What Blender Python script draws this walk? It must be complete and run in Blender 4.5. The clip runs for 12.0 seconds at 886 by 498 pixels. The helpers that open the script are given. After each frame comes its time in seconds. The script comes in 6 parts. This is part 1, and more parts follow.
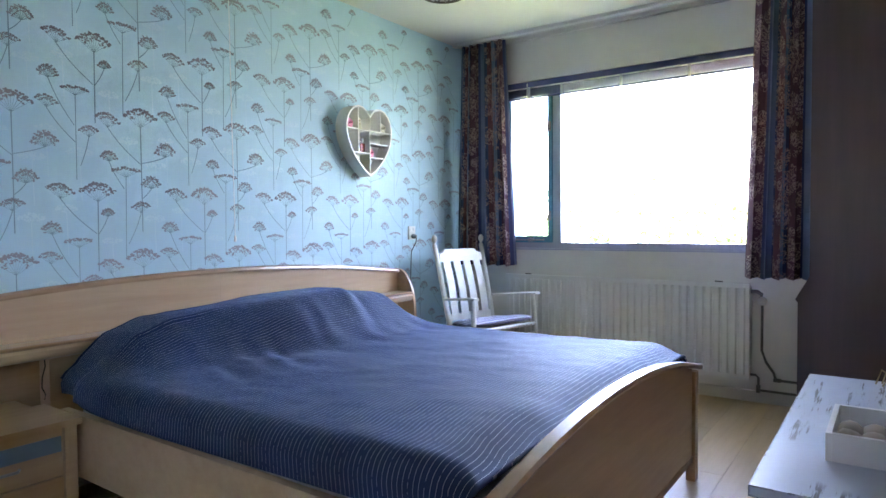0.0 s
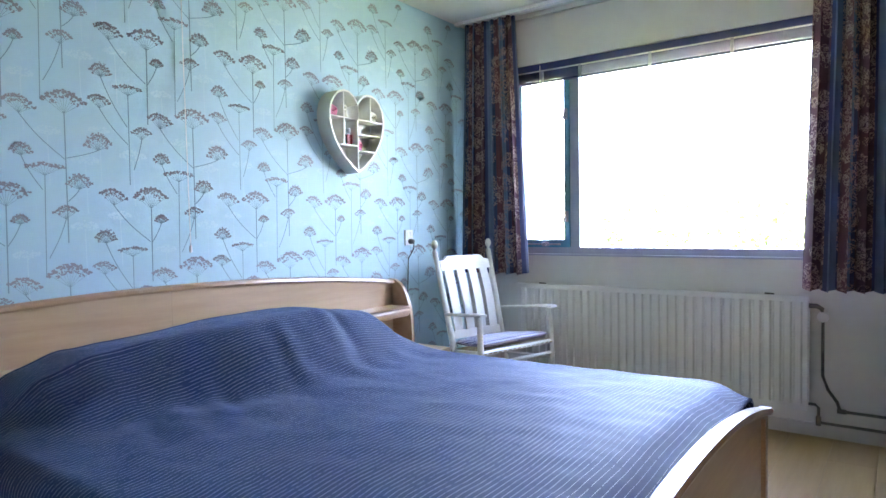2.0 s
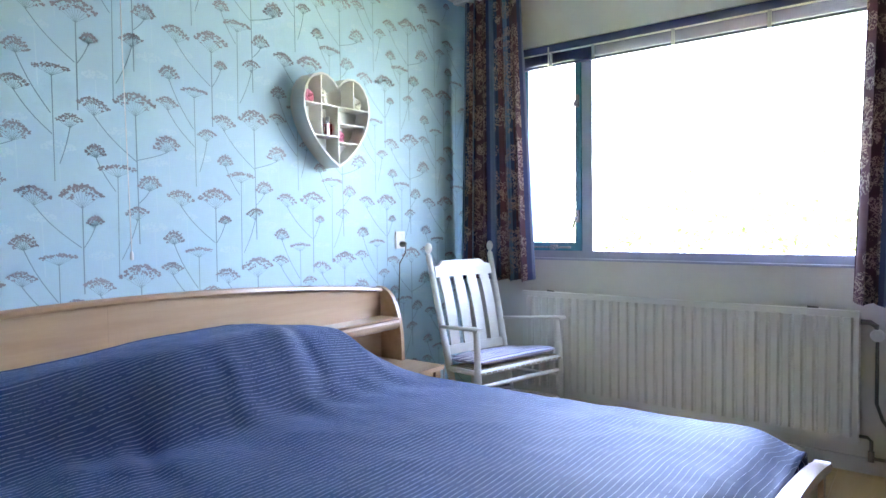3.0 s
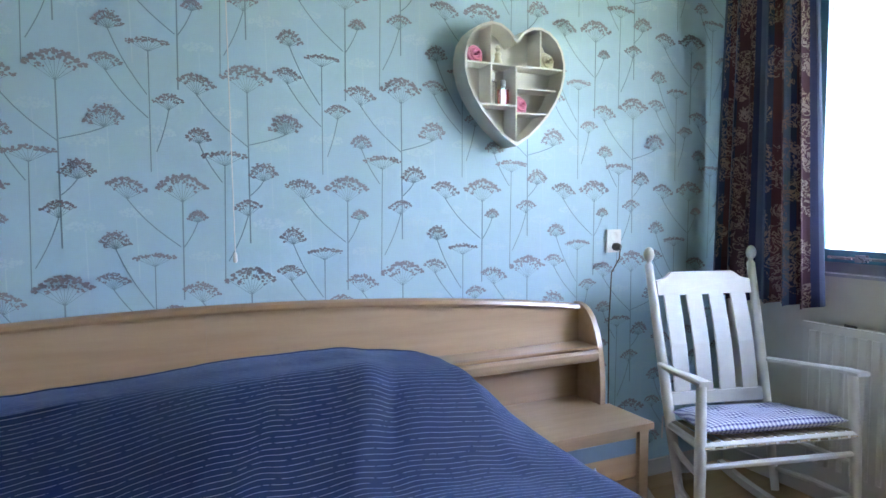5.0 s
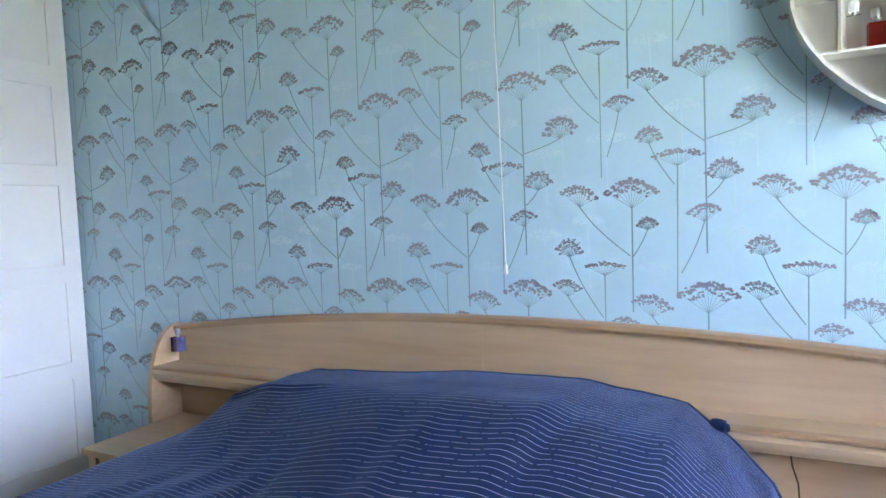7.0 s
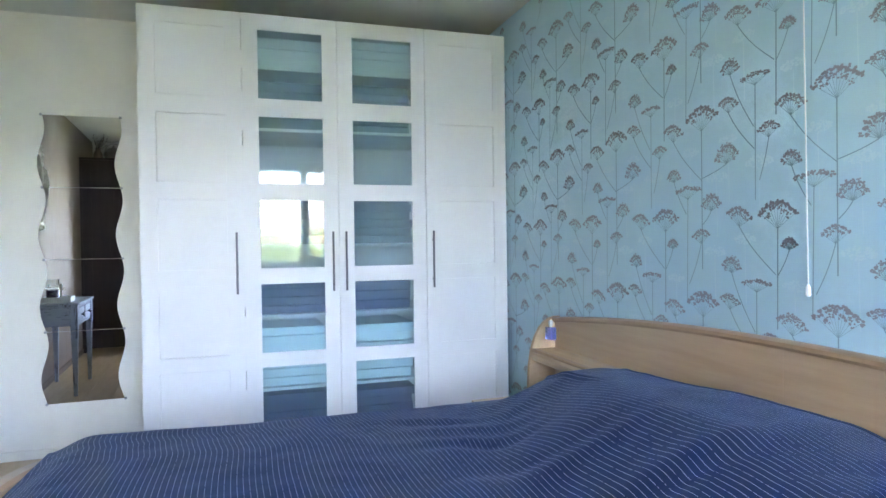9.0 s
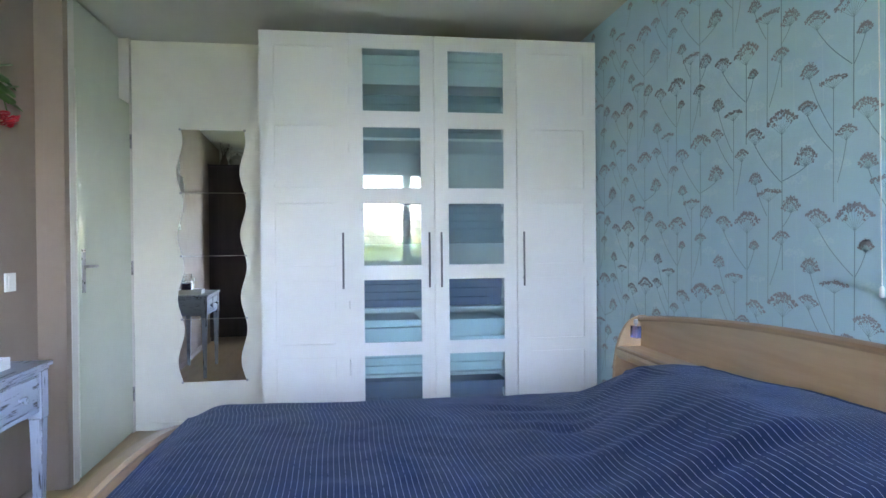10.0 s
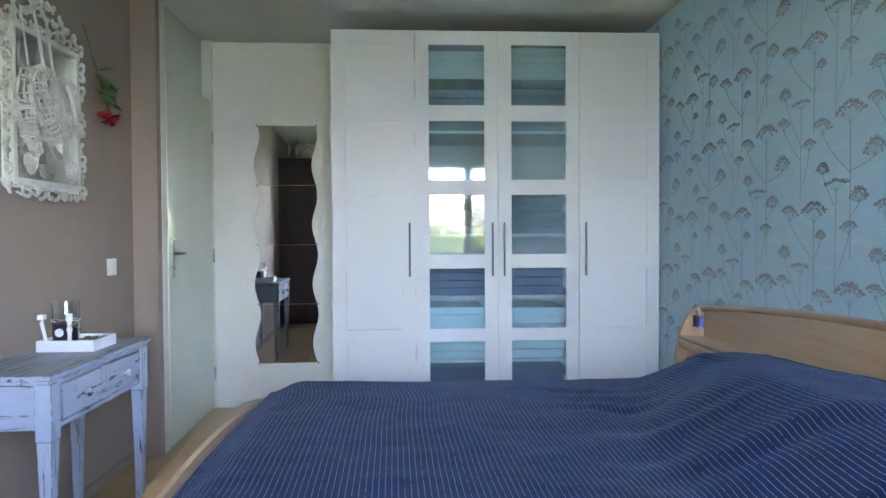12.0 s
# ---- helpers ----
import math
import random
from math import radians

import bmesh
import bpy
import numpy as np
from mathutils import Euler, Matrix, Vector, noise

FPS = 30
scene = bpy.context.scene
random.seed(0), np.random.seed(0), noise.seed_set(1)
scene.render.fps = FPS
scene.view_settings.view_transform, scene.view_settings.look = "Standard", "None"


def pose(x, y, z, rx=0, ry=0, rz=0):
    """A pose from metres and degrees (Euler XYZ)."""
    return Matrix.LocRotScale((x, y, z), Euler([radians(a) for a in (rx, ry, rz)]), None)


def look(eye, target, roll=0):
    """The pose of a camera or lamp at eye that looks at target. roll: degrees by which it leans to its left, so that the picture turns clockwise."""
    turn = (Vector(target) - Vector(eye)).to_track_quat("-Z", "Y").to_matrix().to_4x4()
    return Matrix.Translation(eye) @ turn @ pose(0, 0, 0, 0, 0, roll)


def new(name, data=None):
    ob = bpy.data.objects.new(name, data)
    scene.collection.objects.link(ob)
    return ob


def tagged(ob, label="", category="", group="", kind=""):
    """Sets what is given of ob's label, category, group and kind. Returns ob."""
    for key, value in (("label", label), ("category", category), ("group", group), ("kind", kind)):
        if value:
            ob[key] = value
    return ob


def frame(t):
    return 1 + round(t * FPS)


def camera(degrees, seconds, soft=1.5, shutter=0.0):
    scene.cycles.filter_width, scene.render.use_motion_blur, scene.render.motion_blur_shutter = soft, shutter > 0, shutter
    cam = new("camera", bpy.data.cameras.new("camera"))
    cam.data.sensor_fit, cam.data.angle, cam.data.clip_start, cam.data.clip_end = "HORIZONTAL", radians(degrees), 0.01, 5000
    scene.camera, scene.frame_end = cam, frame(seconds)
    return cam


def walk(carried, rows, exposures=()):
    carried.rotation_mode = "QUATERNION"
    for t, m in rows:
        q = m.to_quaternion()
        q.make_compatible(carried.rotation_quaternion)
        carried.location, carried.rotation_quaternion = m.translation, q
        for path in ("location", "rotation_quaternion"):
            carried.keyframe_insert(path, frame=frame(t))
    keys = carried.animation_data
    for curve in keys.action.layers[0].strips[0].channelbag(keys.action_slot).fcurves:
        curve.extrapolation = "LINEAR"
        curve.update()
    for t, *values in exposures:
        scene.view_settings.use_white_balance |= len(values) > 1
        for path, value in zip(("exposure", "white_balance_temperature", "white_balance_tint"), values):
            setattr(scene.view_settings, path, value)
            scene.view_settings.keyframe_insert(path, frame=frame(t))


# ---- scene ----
cam = camera(69.9, 12.0)
PATH = [
    (0, (0.681, -2.833, 1.096), (2.31, -1.674, 1.025), -0.5),
    (0.5, (0.744, -2.767, 1.104), (2.375, -1.612, 1.033), -0.7),
    (1, (0.843, -2.685, 1.117), (2.472, -1.527, 1.046), -0.7),
    (1.5, (0.984, -2.587, 1.124), (2.611, -1.425, 1.049), -0.8),
    (2, (1.177, -2.52, 1.128), (2.793, -1.344, 1.052), -0.9),
    (2.5, (1.368, -2.438, 1.104), (2.978, -1.254, 1.028), -0.8),
    (2.7, (1.455, -2.405, 1.121), (3.059, -1.214, 1.042), -0.9),
    (4.3, (2.185, -2.221, 1.206), (3.449, -0.676, 1.076), 0.4),
    (4.5, (2.259, -2.177, 1.212), (3.432, -0.563, 1.078), 0.3),
    (5, (2.492, -2.117, 1.195), (3.335, -0.308, 1.065), -0.3),
    (5.5, (2.756, -2.087, 1.206), (3.126, -0.126, 1.065), -0.9),
    (6, (2.998, -2.014, 1.23), (2.931, -0.021, 1.073), -1.6),
    (6.5, (3.274, -1.955, 1.22), (2.795, -0.018, 1.088), -1.8),
    (6.7, (3.351, -1.945, 1.229), (2.698, -0.058, 1.102), -2.1),
    (8.3, (3.907, -1.512, 1.178), (2.191, -0.485, 1.157), -1.2),
    (8.5, (3.956, -1.546, 1.188), (2.171, -0.645, 1.164), -1.0),
    (9, (4.095, -1.532, 1.191), (2.19, -0.924, 1.168), -0.8),
    (9.5, (4.227, -1.527, 1.183), (2.274, -1.097, 1.162), -0.6),
    (10, (4.309, -1.514, 1.189), (2.33, -1.222, 1.171), -0.5),
    (10.5, (4.352, -1.522, 1.188), (2.363, -1.319, 1.163), -0.4),
    (11, (4.384, -1.538, 1.181), (2.39, -1.376, 1.151), -0.3),
    (11.5, (4.413, -1.543, 1.177), (2.417, -1.419, 1.139), -0.3),
    (12, (4.425, -1.554, 1.175), (2.428, -1.447, 1.134), -0.3),
]
walk(cam, [(t, look(e, g, r)) for t, e, g, r in PATH],
     [(0.0, 6.9, 6680, 34), (2.5, 7.15, 6640, 34), (4.5, 6.9, 6720, 33), (5.5, 6.6, 6750, 31), (6.5, 6.95, 6850, 32), (8.5, 7.08, 6950, 31), (9.0, 6.88, 6920, 28), (9.5, 6.68, 6920, 28), (12.0, 6.38, 6900, 28)])

# ---- world, sun, exposure ----
world = bpy.data.worlds.new("world")
scene.world = world
world.use_nodes = True
wn, wl = world.node_tree.nodes, world.node_tree.links
sky = wn.new("ShaderNodeTexSky")
sky.sky_type, sky.sun_disc = "NISHITA", False
SUN = Vector((-0.55, -0.45, 0.70)).normalized()
sky.sun_elevation = math.asin(SUN.z)
sky.sun_rotation = math.atan2(SUN.x, SUN.y)
wl.new(sky.outputs[0], wn["Background"].inputs[0])
wn["Background"].inputs[1].default_value = 0.13
sun = new("sun", bpy.data.lights.new("sun", "SUN"))
sun.data.energy, sun.data.angle, sun.data.color = 4.5, radians(0.5), (1.0, 0.95, 0.87)
sun.matrix_world = look(SUN * 20, (0, 0, 0))


# ---- materials ----
def srgb(h):
    c = [int(h[i:i + 2], 16) / 255 for i in (0, 2, 4)]
    return tuple((x / 12.92 if x <= 0.04045 else ((x + 0.055) / 1.055) ** 2.4) for x in c) + (1,)


def N(m, kind, **ins):
    n = m.node_tree.nodes.new("ShaderNode" + kind)
    for k, v in ins.items():
        n.inputs[k.replace("_", " ")].default_value = v
    return n


def mat(name, a, b=None, rough=0.5, metal=0.0, scale=8.0, stretch=(1, 1, 1), bump=0.1, bump_scale=60.0, coat=0.0):
    """A surface with two tones mixed by broad and fine noise, and a fine relief."""
    m = bpy.data.materials.new(name)
    m.use_nodes = True
    nt, p = m.node_tree, m.node_tree.nodes["Principled BSDF"]
    L = nt.links.new
    b = b or tuple(x * 0.86 for x in a[:3]) + (1,)
    tc = N(m, "TexCoord")
    mp = N(m, "Mapping")
    mp.inputs["Scale"].default_value = stretch
    L(tc.outputs["Object"], mp.inputs["Vector"])
    n1 = N(m, "TexNoise", Scale=scale, Detail=6.0, Roughness=0.6)
    n2 = N(m, "TexNoise", Scale=scale * 0.17, Detail=2.0)
    L(mp.outputs[0], n1.inputs["Vector"])
    L(mp.outputs[0], n2.inputs["Vector"])
    ad = N(m, "Math")
    ad.operation = "MULTIPLY_ADD"
    L(n1.outputs[0], ad.inputs[0])
    ad.inputs[1].default_value = 0.9
    L(n2.outputs[0], ad.inputs[2])
    rg = N(m, "MapRange")
    rg.inputs["From Min"].default_value, rg.inputs["From Max"].default_value = 0.65, 1.25
    L(ad.outputs[0], rg.inputs["Value"])
    mx = N(m, "Mix")
    mx.data_type = "RGBA"
    mx.inputs[6].default_value, mx.inputs[7].default_value = a, b
    L(rg.outputs[0], mx.inputs[0])
    L(mx.outputs[2], p.inputs["Base Color"])
    rr = N(m, "MapRange")
    rr.inputs["To Min"].default_value, rr.inputs["To Max"].default_value = rough * 0.85, min(1, rough * 1.15)
    L(n1.outputs[0], rr.inputs["Value"])
    L(rr.outputs[0], p.inputs["Roughness"])
    p.inputs["Metallic"].default_value = metal
    p.inputs["Coat Weight"].default_value = coat
    p.inputs["Coat Roughness"].default_value = 0.08
    if bump:
        nb = N(m, "TexNoise", Scale=bump_scale, Detail=4.0)
        L(mp.outputs[0], nb.inputs["Vector"])
        bp = N(m, "Bump", Strength=bump, Distance=0.002)
        L(nb.outputs[0], bp.inputs["Height"])
        L(bp.outputs[0], p.inputs["Normal"])
    return m


M_WHITEWALL = mat("white_wall_paint", srgb("e0ddd3"), srgb("d5d2c8"), 0.85, scale=5, bump=0.25, bump_scale=90)
M_CEIL = mat("ceiling_paint", srgb("d6d5cd"), srgb("cccbc3"), 0.9, scale=3, bump=0.25, bump_scale=120)
M_BROWNWALL = mat("taupe_wall_paint", srgb("96867a"), srgb("8d7d72"), 0.8, scale=4, bump=0.2, bump_scale=110)
M_PAPER = mat("blue_wallpaper", srgb("b3d6df"), srgb("aacdd8"), 0.6, scale=4, stretch=(1, 1, 0.4), bump=0.12, bump_scale=200)
M_PRINT = mat("print_stem", srgb("88a3ac"), srgb("7996a1"), 0.55, bump=0)
M_PRINT2 = mat("print_blossom", srgb("9b989f"), srgb("86838d"), 0.5, bump=0)
M_PRINT3 = mat("print_pale", srgb("bcd9df"), srgb("b2d2da"), 0.6, bump=0)
M_OAK = mat("light_beech_veneer", srgb("c3a584"), srgb("b29373"), 0.38, scale=26, stretch=(0.12, 1.2, 1.6), bump=0.06, coat=0.25)
M_CAP = mat("bed_cap_veneer", srgb("b3906e"), srgb("9f7d5e"), 0.3, scale=26, stretch=(0.12, 1.2, 1.6), bump=0.05, coat=0.4)
M_LAM = mat("white_foil", srgb("dcdcda"), srgb("d4d4d2"), 0.5, scale=3, bump=0.05, bump_scale=40)
M_CHAIR = mat("white_lacquer", srgb("e4e3da"), srgb("d6d3c8"), 0.35, scale=14, bump=0.1)
M_METAL = mat("brushed_steel", srgb("b4b4b6"), srgb("8f8f92"), 0.28, 1.0, scale=40, bump=0.02)
M_DARKMETAL = mat("dark_pipe_metal", srgb("7a746c"), srgb("5c554d"), 0.45, 0.6, scale=40)
M_RAD = mat("radiator_enamel", srgb("e0dfd8"), srgb("d4d2ca"), 0.4, scale=5, bump=0.03)
M_DOOR = mat("door_gloss_paint", srgb("cfd6c6"), srgb("c5ccbc"), 0.16, scale=3, bump=0.12, bump_scale=9)
M_FRAME = mat("window_frame_paint", srgb("b0b2bc"), srgb("a2a6b2"), 0.35, scale=8)
M_SASH = mat("window_sash_teal", srgb("4f93a8"), srgb("44849a"), 0.35, scale=8)
M_BLIND = mat("blind_slat_blue", srgb("4a4e7a"), srgb("3e426c"), 0.4, scale=8)
M_WHITEPL = mat("white_plastic", srgb("e8e8e4"), srgb("dededa"), 0.35, bump=0)
M_CABINET = mat("dark_brown_wood", srgb("4c3d40"), srgb("3e3134"), 0.45, scale=20, stretch=(1.5, 1.5, 0.1), bump=0.12)
M_CABIN = mat("cabinet_shelf_wood", srgb("8a766e"), srgb("705c55"), 0.5, scale=20, bump=0.1)
M_TABLE = mat("chippy_white_paint", srgb("aab4c4"), srgb("929caf"), 0.45, scale=9, stretch=(0.35, 1, 1), bump=0.3, bump_scale=50)
def chain(m, *steps):
    """Math nodes in a row: (operation, value or socket) applied to the first socket."""
    s = steps[0]
    for op, v in steps[1:]:
        n = N(m, "Math")
        n.operation = op
        m.node_tree.links.new(s, n.inputs[0])
        if v is not None:
            if isinstance(v, (int, float)):
                n.inputs[1].default_value = v
            else:
                m.node_tree.links.new(v, n.inputs[1])
        s = n.outputs[0]
    return s


def distressed(m, stretch=(4, 55, 55)):
    """Dark scratches where the paint has worn through."""
    nt, p = m.node_tree, m.node_tree.nodes["Principled BSDF"]
    L = nt.links.new
    tc, mp = N(m, "TexCoord"), N(m, "Mapping")
    mp.inputs["Scale"].default_value = stretch
    L(tc.outputs["Object"], mp.inputs[0])
    n1 = N(m, "TexNoise", Scale=1.0, Detail=6.0, Roughness=0.7)
    L(mp.outputs[0], n1.inputs["Vector"])
    n2 = N(m, "TexNoise", Scale=7.0, Detail=2.0)
    L(tc.outputs["Object"], n2.inputs["Vector"])
    a = N(m, "MapRange")
    a.inputs["From Min"].default_value, a.inputs["From Max"].default_value = 0.56, 0.60
    L(n1.outputs[0], a.inputs["Value"])
    b = N(m, "MapRange")
    b.inputs["From Min"].default_value, b.inputs["From Max"].default_value = 0.44, 0.53
    L(n2.outputs[0], b.inputs["Value"])
    g = N(m, "Math")
    g.operation = "MULTIPLY"
    L(a.outputs[0], g.inputs[0])
    L(b.outputs[0], g.inputs[1])
    ge = N(m, "NewGeometry")
    bv = N(m, "Bevel", Radius=0.005)
    bv.samples = 4
    dt = N(m, "VectorMath")
    dt.operation = "DOT_PRODUCT"
    L(ge.outputs["Normal"], dt.inputs[0])
    L(bv.outputs[0], dt.inputs[1])
    n3 = N(m, "TexNoise", Scale=22.0, Detail=3.0)
    L(tc.outputs["Object"], n3.inputs["Vector"])
    worn = chain(m, n3.outputs[0], ("GREATER_THAN", 0.46))
    e2 = chain(m, dt.outputs["Value"], ("LESS_THAN", 0.97), ("MULTIPLY", worn))
    mxm = N(m, "Math")
    mxm.operation = "MAXIMUM"
    L(g.outputs[0], mxm.inputs[0])
    L(e2, mxm.inputs[1])
    mx = N(m, "Mix")
    mx.data_type = "RGBA"
    L(mxm.outputs[0], mx.inputs[0])
    L(p.inputs["Base Color"].links[0].from_socket, mx.inputs[6])
    mx.inputs[7].default_value = srgb("3c3a40")
    L(mx.outputs[2], p.inputs["Base Color"])


distressed(M_TABLE)
M_LEGPAINT = mat("chippy_paint_upright", srgb("aab4c4"), srgb("929caf"), 0.45, scale=9, stretch=(1, 1, 0.35), bump=0.3, bump_scale=50)
distressed(M_LEGPAINT, (70, 70, 4))
M_ENDPAINT = mat("chippy_paint_end", srgb("aab4c4"), srgb("929caf"), 0.45, scale=9, stretch=(1, 0.35, 1), bump=0.3, bump_scale=50)
distressed(M_ENDPAINT, (70, 5, 70))
M_TRAY = mat("tray_paint", srgb("e2e3e6"), srgb("d2d4d9"), 0.5, scale=9, bump=0.3, bump_scale=50)
M_CARVE = mat("carved_frame_paint", srgb("cccdc2"), srgb("b7b8ac"), 0.5, scale=30, bump=0.2)
M_GREY = mat("dark_gap", srgb("35302c"), srgb("2a2623"), 0.7)
M_SHEET = mat("white_cotton", srgb("e2e2e4"), srgb("d4d4d8"), 0.9, bump=0.3)
M_PLINTH = mat("skirting_paint", srgb("d2cfc8"), srgb("c4c0b8"), 0.5, scale=5)
M_SEAT = mat("woven_seat", srgb("b7a98a"), srgb("968968"), 0.7, scale=50, bump=0.5)
M_ROSE = mat("rose_pink", srgb("ee9bb0"), srgb("dd7c96"), 0.6, scale=30)
M_IVORY = mat("rose_ivory", srgb("e6e2cf"), srgb("cfcab0"), 0.6, scale=30)
M_RED = mat("rose_red", srgb("b51f2c"), srgb("8d121f"), 0.5, scale=30)
M_LEAF = mat("leaf_green", srgb("5a7a42"), srgb("426231"), 0.5, scale=20)
M_RATTAN = mat("whitewashed_rattan", srgb("d6d3cd"), srgb("b5b1aa"), 0.7, scale=60, bump=0.3)
M_RIBBON = mat("white_ribbon", srgb("dcdad6"), srgb("cac7c2"), 0.5, bump=0.05)
M_FABBLUE = mat("drawer_blue_inlay", srgb("7b93a3"), srgb("6d8596"), 0.4, scale=6)
M_WAX = mat("purple_wax", srgb("3b1a52"), srgb("2c123f"), 0.4, bump=0.05)
M_STONE = mat("pebble_stone", srgb("a9a196"), srgb("8a8176"), 0.7, scale=12, bump=0.3)
M_CORD = mat("white_cord", srgb("e4e4e0"), None, 0.7, bump=0)
M_BRASS = mat("antique_silver", srgb("b9b2a4"), srgb("8d8678"), 0.3, 0.9, scale=20)
M_LAMPWIRE = mat("bronze_wire", srgb("6b6156"), srgb("554c42"), 0.4, 0.5)
M_GRASS = mat("lawn", (0.075, 0.11, 0.03, 1), (0.10, 0.135, 0.045, 1), 0.95, scale=1.5, bump=0.3, bump_scale=20)
M_FOL = mat("tree_foliage", (0.055, 0.095, 0.03, 1), (0.09, 0.14, 0.045, 1), 0.8, scale=1.2)
M_BARK = mat("bark", (0.09, 0.07, 0.05, 1), (0.06, 0.045, 0.035, 1), 0.9, scale=10, bump=0.6)
M_HBRICK = mat("house_brick", (0.25, 0.12, 0.08, 1), (0.2, 0.1, 0.07, 1), 0.85, scale=6)
M_HROOF = mat("house_roof", (0.12, 0.11, 0.11, 1), (0.09, 0.08, 0.08, 1), 0.8, scale=5)
M_TOWEL = [mat("linen_" + n, srgb(c), None, 0.9, scale=20, bump=0.4, bump_scale=80) for n, c in
           (("slate", "55646e"), ("aqua", "d6ecee"), ("navy", "2b4068"), ("white", "dfe6e2"), ("teal", "5f7a80"))]


def clear_glass(name, colour, rough=0.0, trans=1.0, coat=0.0):
    m = bpy.data.materials.new(name)
    m.use_nodes = True
    p = m.node_tree.nodes["Principled BSDF"]
    p.inputs["Base Color"].default_value = colour
    p.inputs["Roughness"].default_value = rough
    p.inputs["Transmission Weight"].default_value = trans
    p.inputs["IOR"].default_value = 1.45
    p.inputs["Coat Weight"].default_value = coat
    p.inputs["Coat Roughness"].default_value = 0.01
    return m


M_STEEL = mat("dark_steel", srgb("77777c"), srgb("5c5c62"), 0.3, 1.0, scale=40, bump=0.02)
M_GLASS = clear_glass("window_glass", (0.97, 0.98, 0.98, 1))
M_FROST = bpy.data.materials.new("cabinet_glass")
M_FROST.use_nodes = True
_n = M_FROST.node_tree
_n.nodes.remove(_n.nodes["Principled BSDF"])
_r = N(M_FROST, "BsdfRefraction", Color=(0.84, 0.93, 0.95, 1), Roughness=0.24, IOR=1.15)
_d = N(M_FROST, "BsdfDiffuse", Color=(0.58, 0.78, 0.86, 1))
_g = N(M_FROST, "BsdfGlossy", Color=(1, 1, 1, 1), Roughness=0.004)
_f = N(M_FROST, "Fresnel", IOR=1.5)
_a, _b = N(M_FROST, "MixShader"), N(M_FROST, "MixShader")
_a.inputs[0].default_value = 0.12
_n.links.new(_r.outputs[0], _a.inputs[1])
_n.links.new(_d.outputs[0], _a.inputs[2])
_n.links.new(_f.outputs[0], _b.inputs[0])
_n.links.new(_a.outputs[0], _b.inputs[1])
_n.links.new(_g.outputs[0], _b.inputs[2])
_n.links.new(_b.outputs[0], _n.nodes["Material Output"].inputs[0])
M_JAR = clear_glass("jar_glass", (0.93, 0.95, 0.95, 1))
M_PERFB = clear_glass("perfume_glass_blue", (0.25, 0.28, 0.75, 1))
M_PERFR = clear_glass("perfume_glass_red", (0.75, 0.08, 0.06, 1))
M_MIRROR = bpy.data.materials.new("mirror_silver")
M_MIRROR.use_nodes = True
_p = M_MIRROR.node_tree.nodes["Principled BSDF"]
_p.inputs["Base Color"].default_value, _p.inputs["Metallic"].default_value, _p.inputs["Roughness"].default_value = (0.86, 0.88, 0.87, 1), 1.0, 0.015


def floor_material():
    """Pale oak laminate: boards along x, 0.19 m wide."""
    m = mat("laminate", srgb("ba9c72"), srgb("a5875f"), 0.32, scale=16, stretch=(0.15, 1.6, 1), bump=0.05)
    nt = m.node_tree
    p = nt.nodes["Principled BSDF"]
    old = p.inputs["Base Color"].links[0].from_socket
    oi = N(m, "ObjectInfo")
    hv = N(m, "HueSaturation")
    mr = N(m, "MapRange")
    mr.inputs["To Min"].default_value, mr.inputs["To Max"].default_value = 0.84, 1.12
    nt.links.new(oi.outputs["Random"], mr.inputs["Value"])
    nt.links.new(mr.outputs[0], hv.inputs["Value"])
    nt.links.new(old, hv.inputs["Color"])
    nt.links.new(hv.outputs[0], p.inputs["Base Color"])
    return m


M_FLOOR = floor_material()


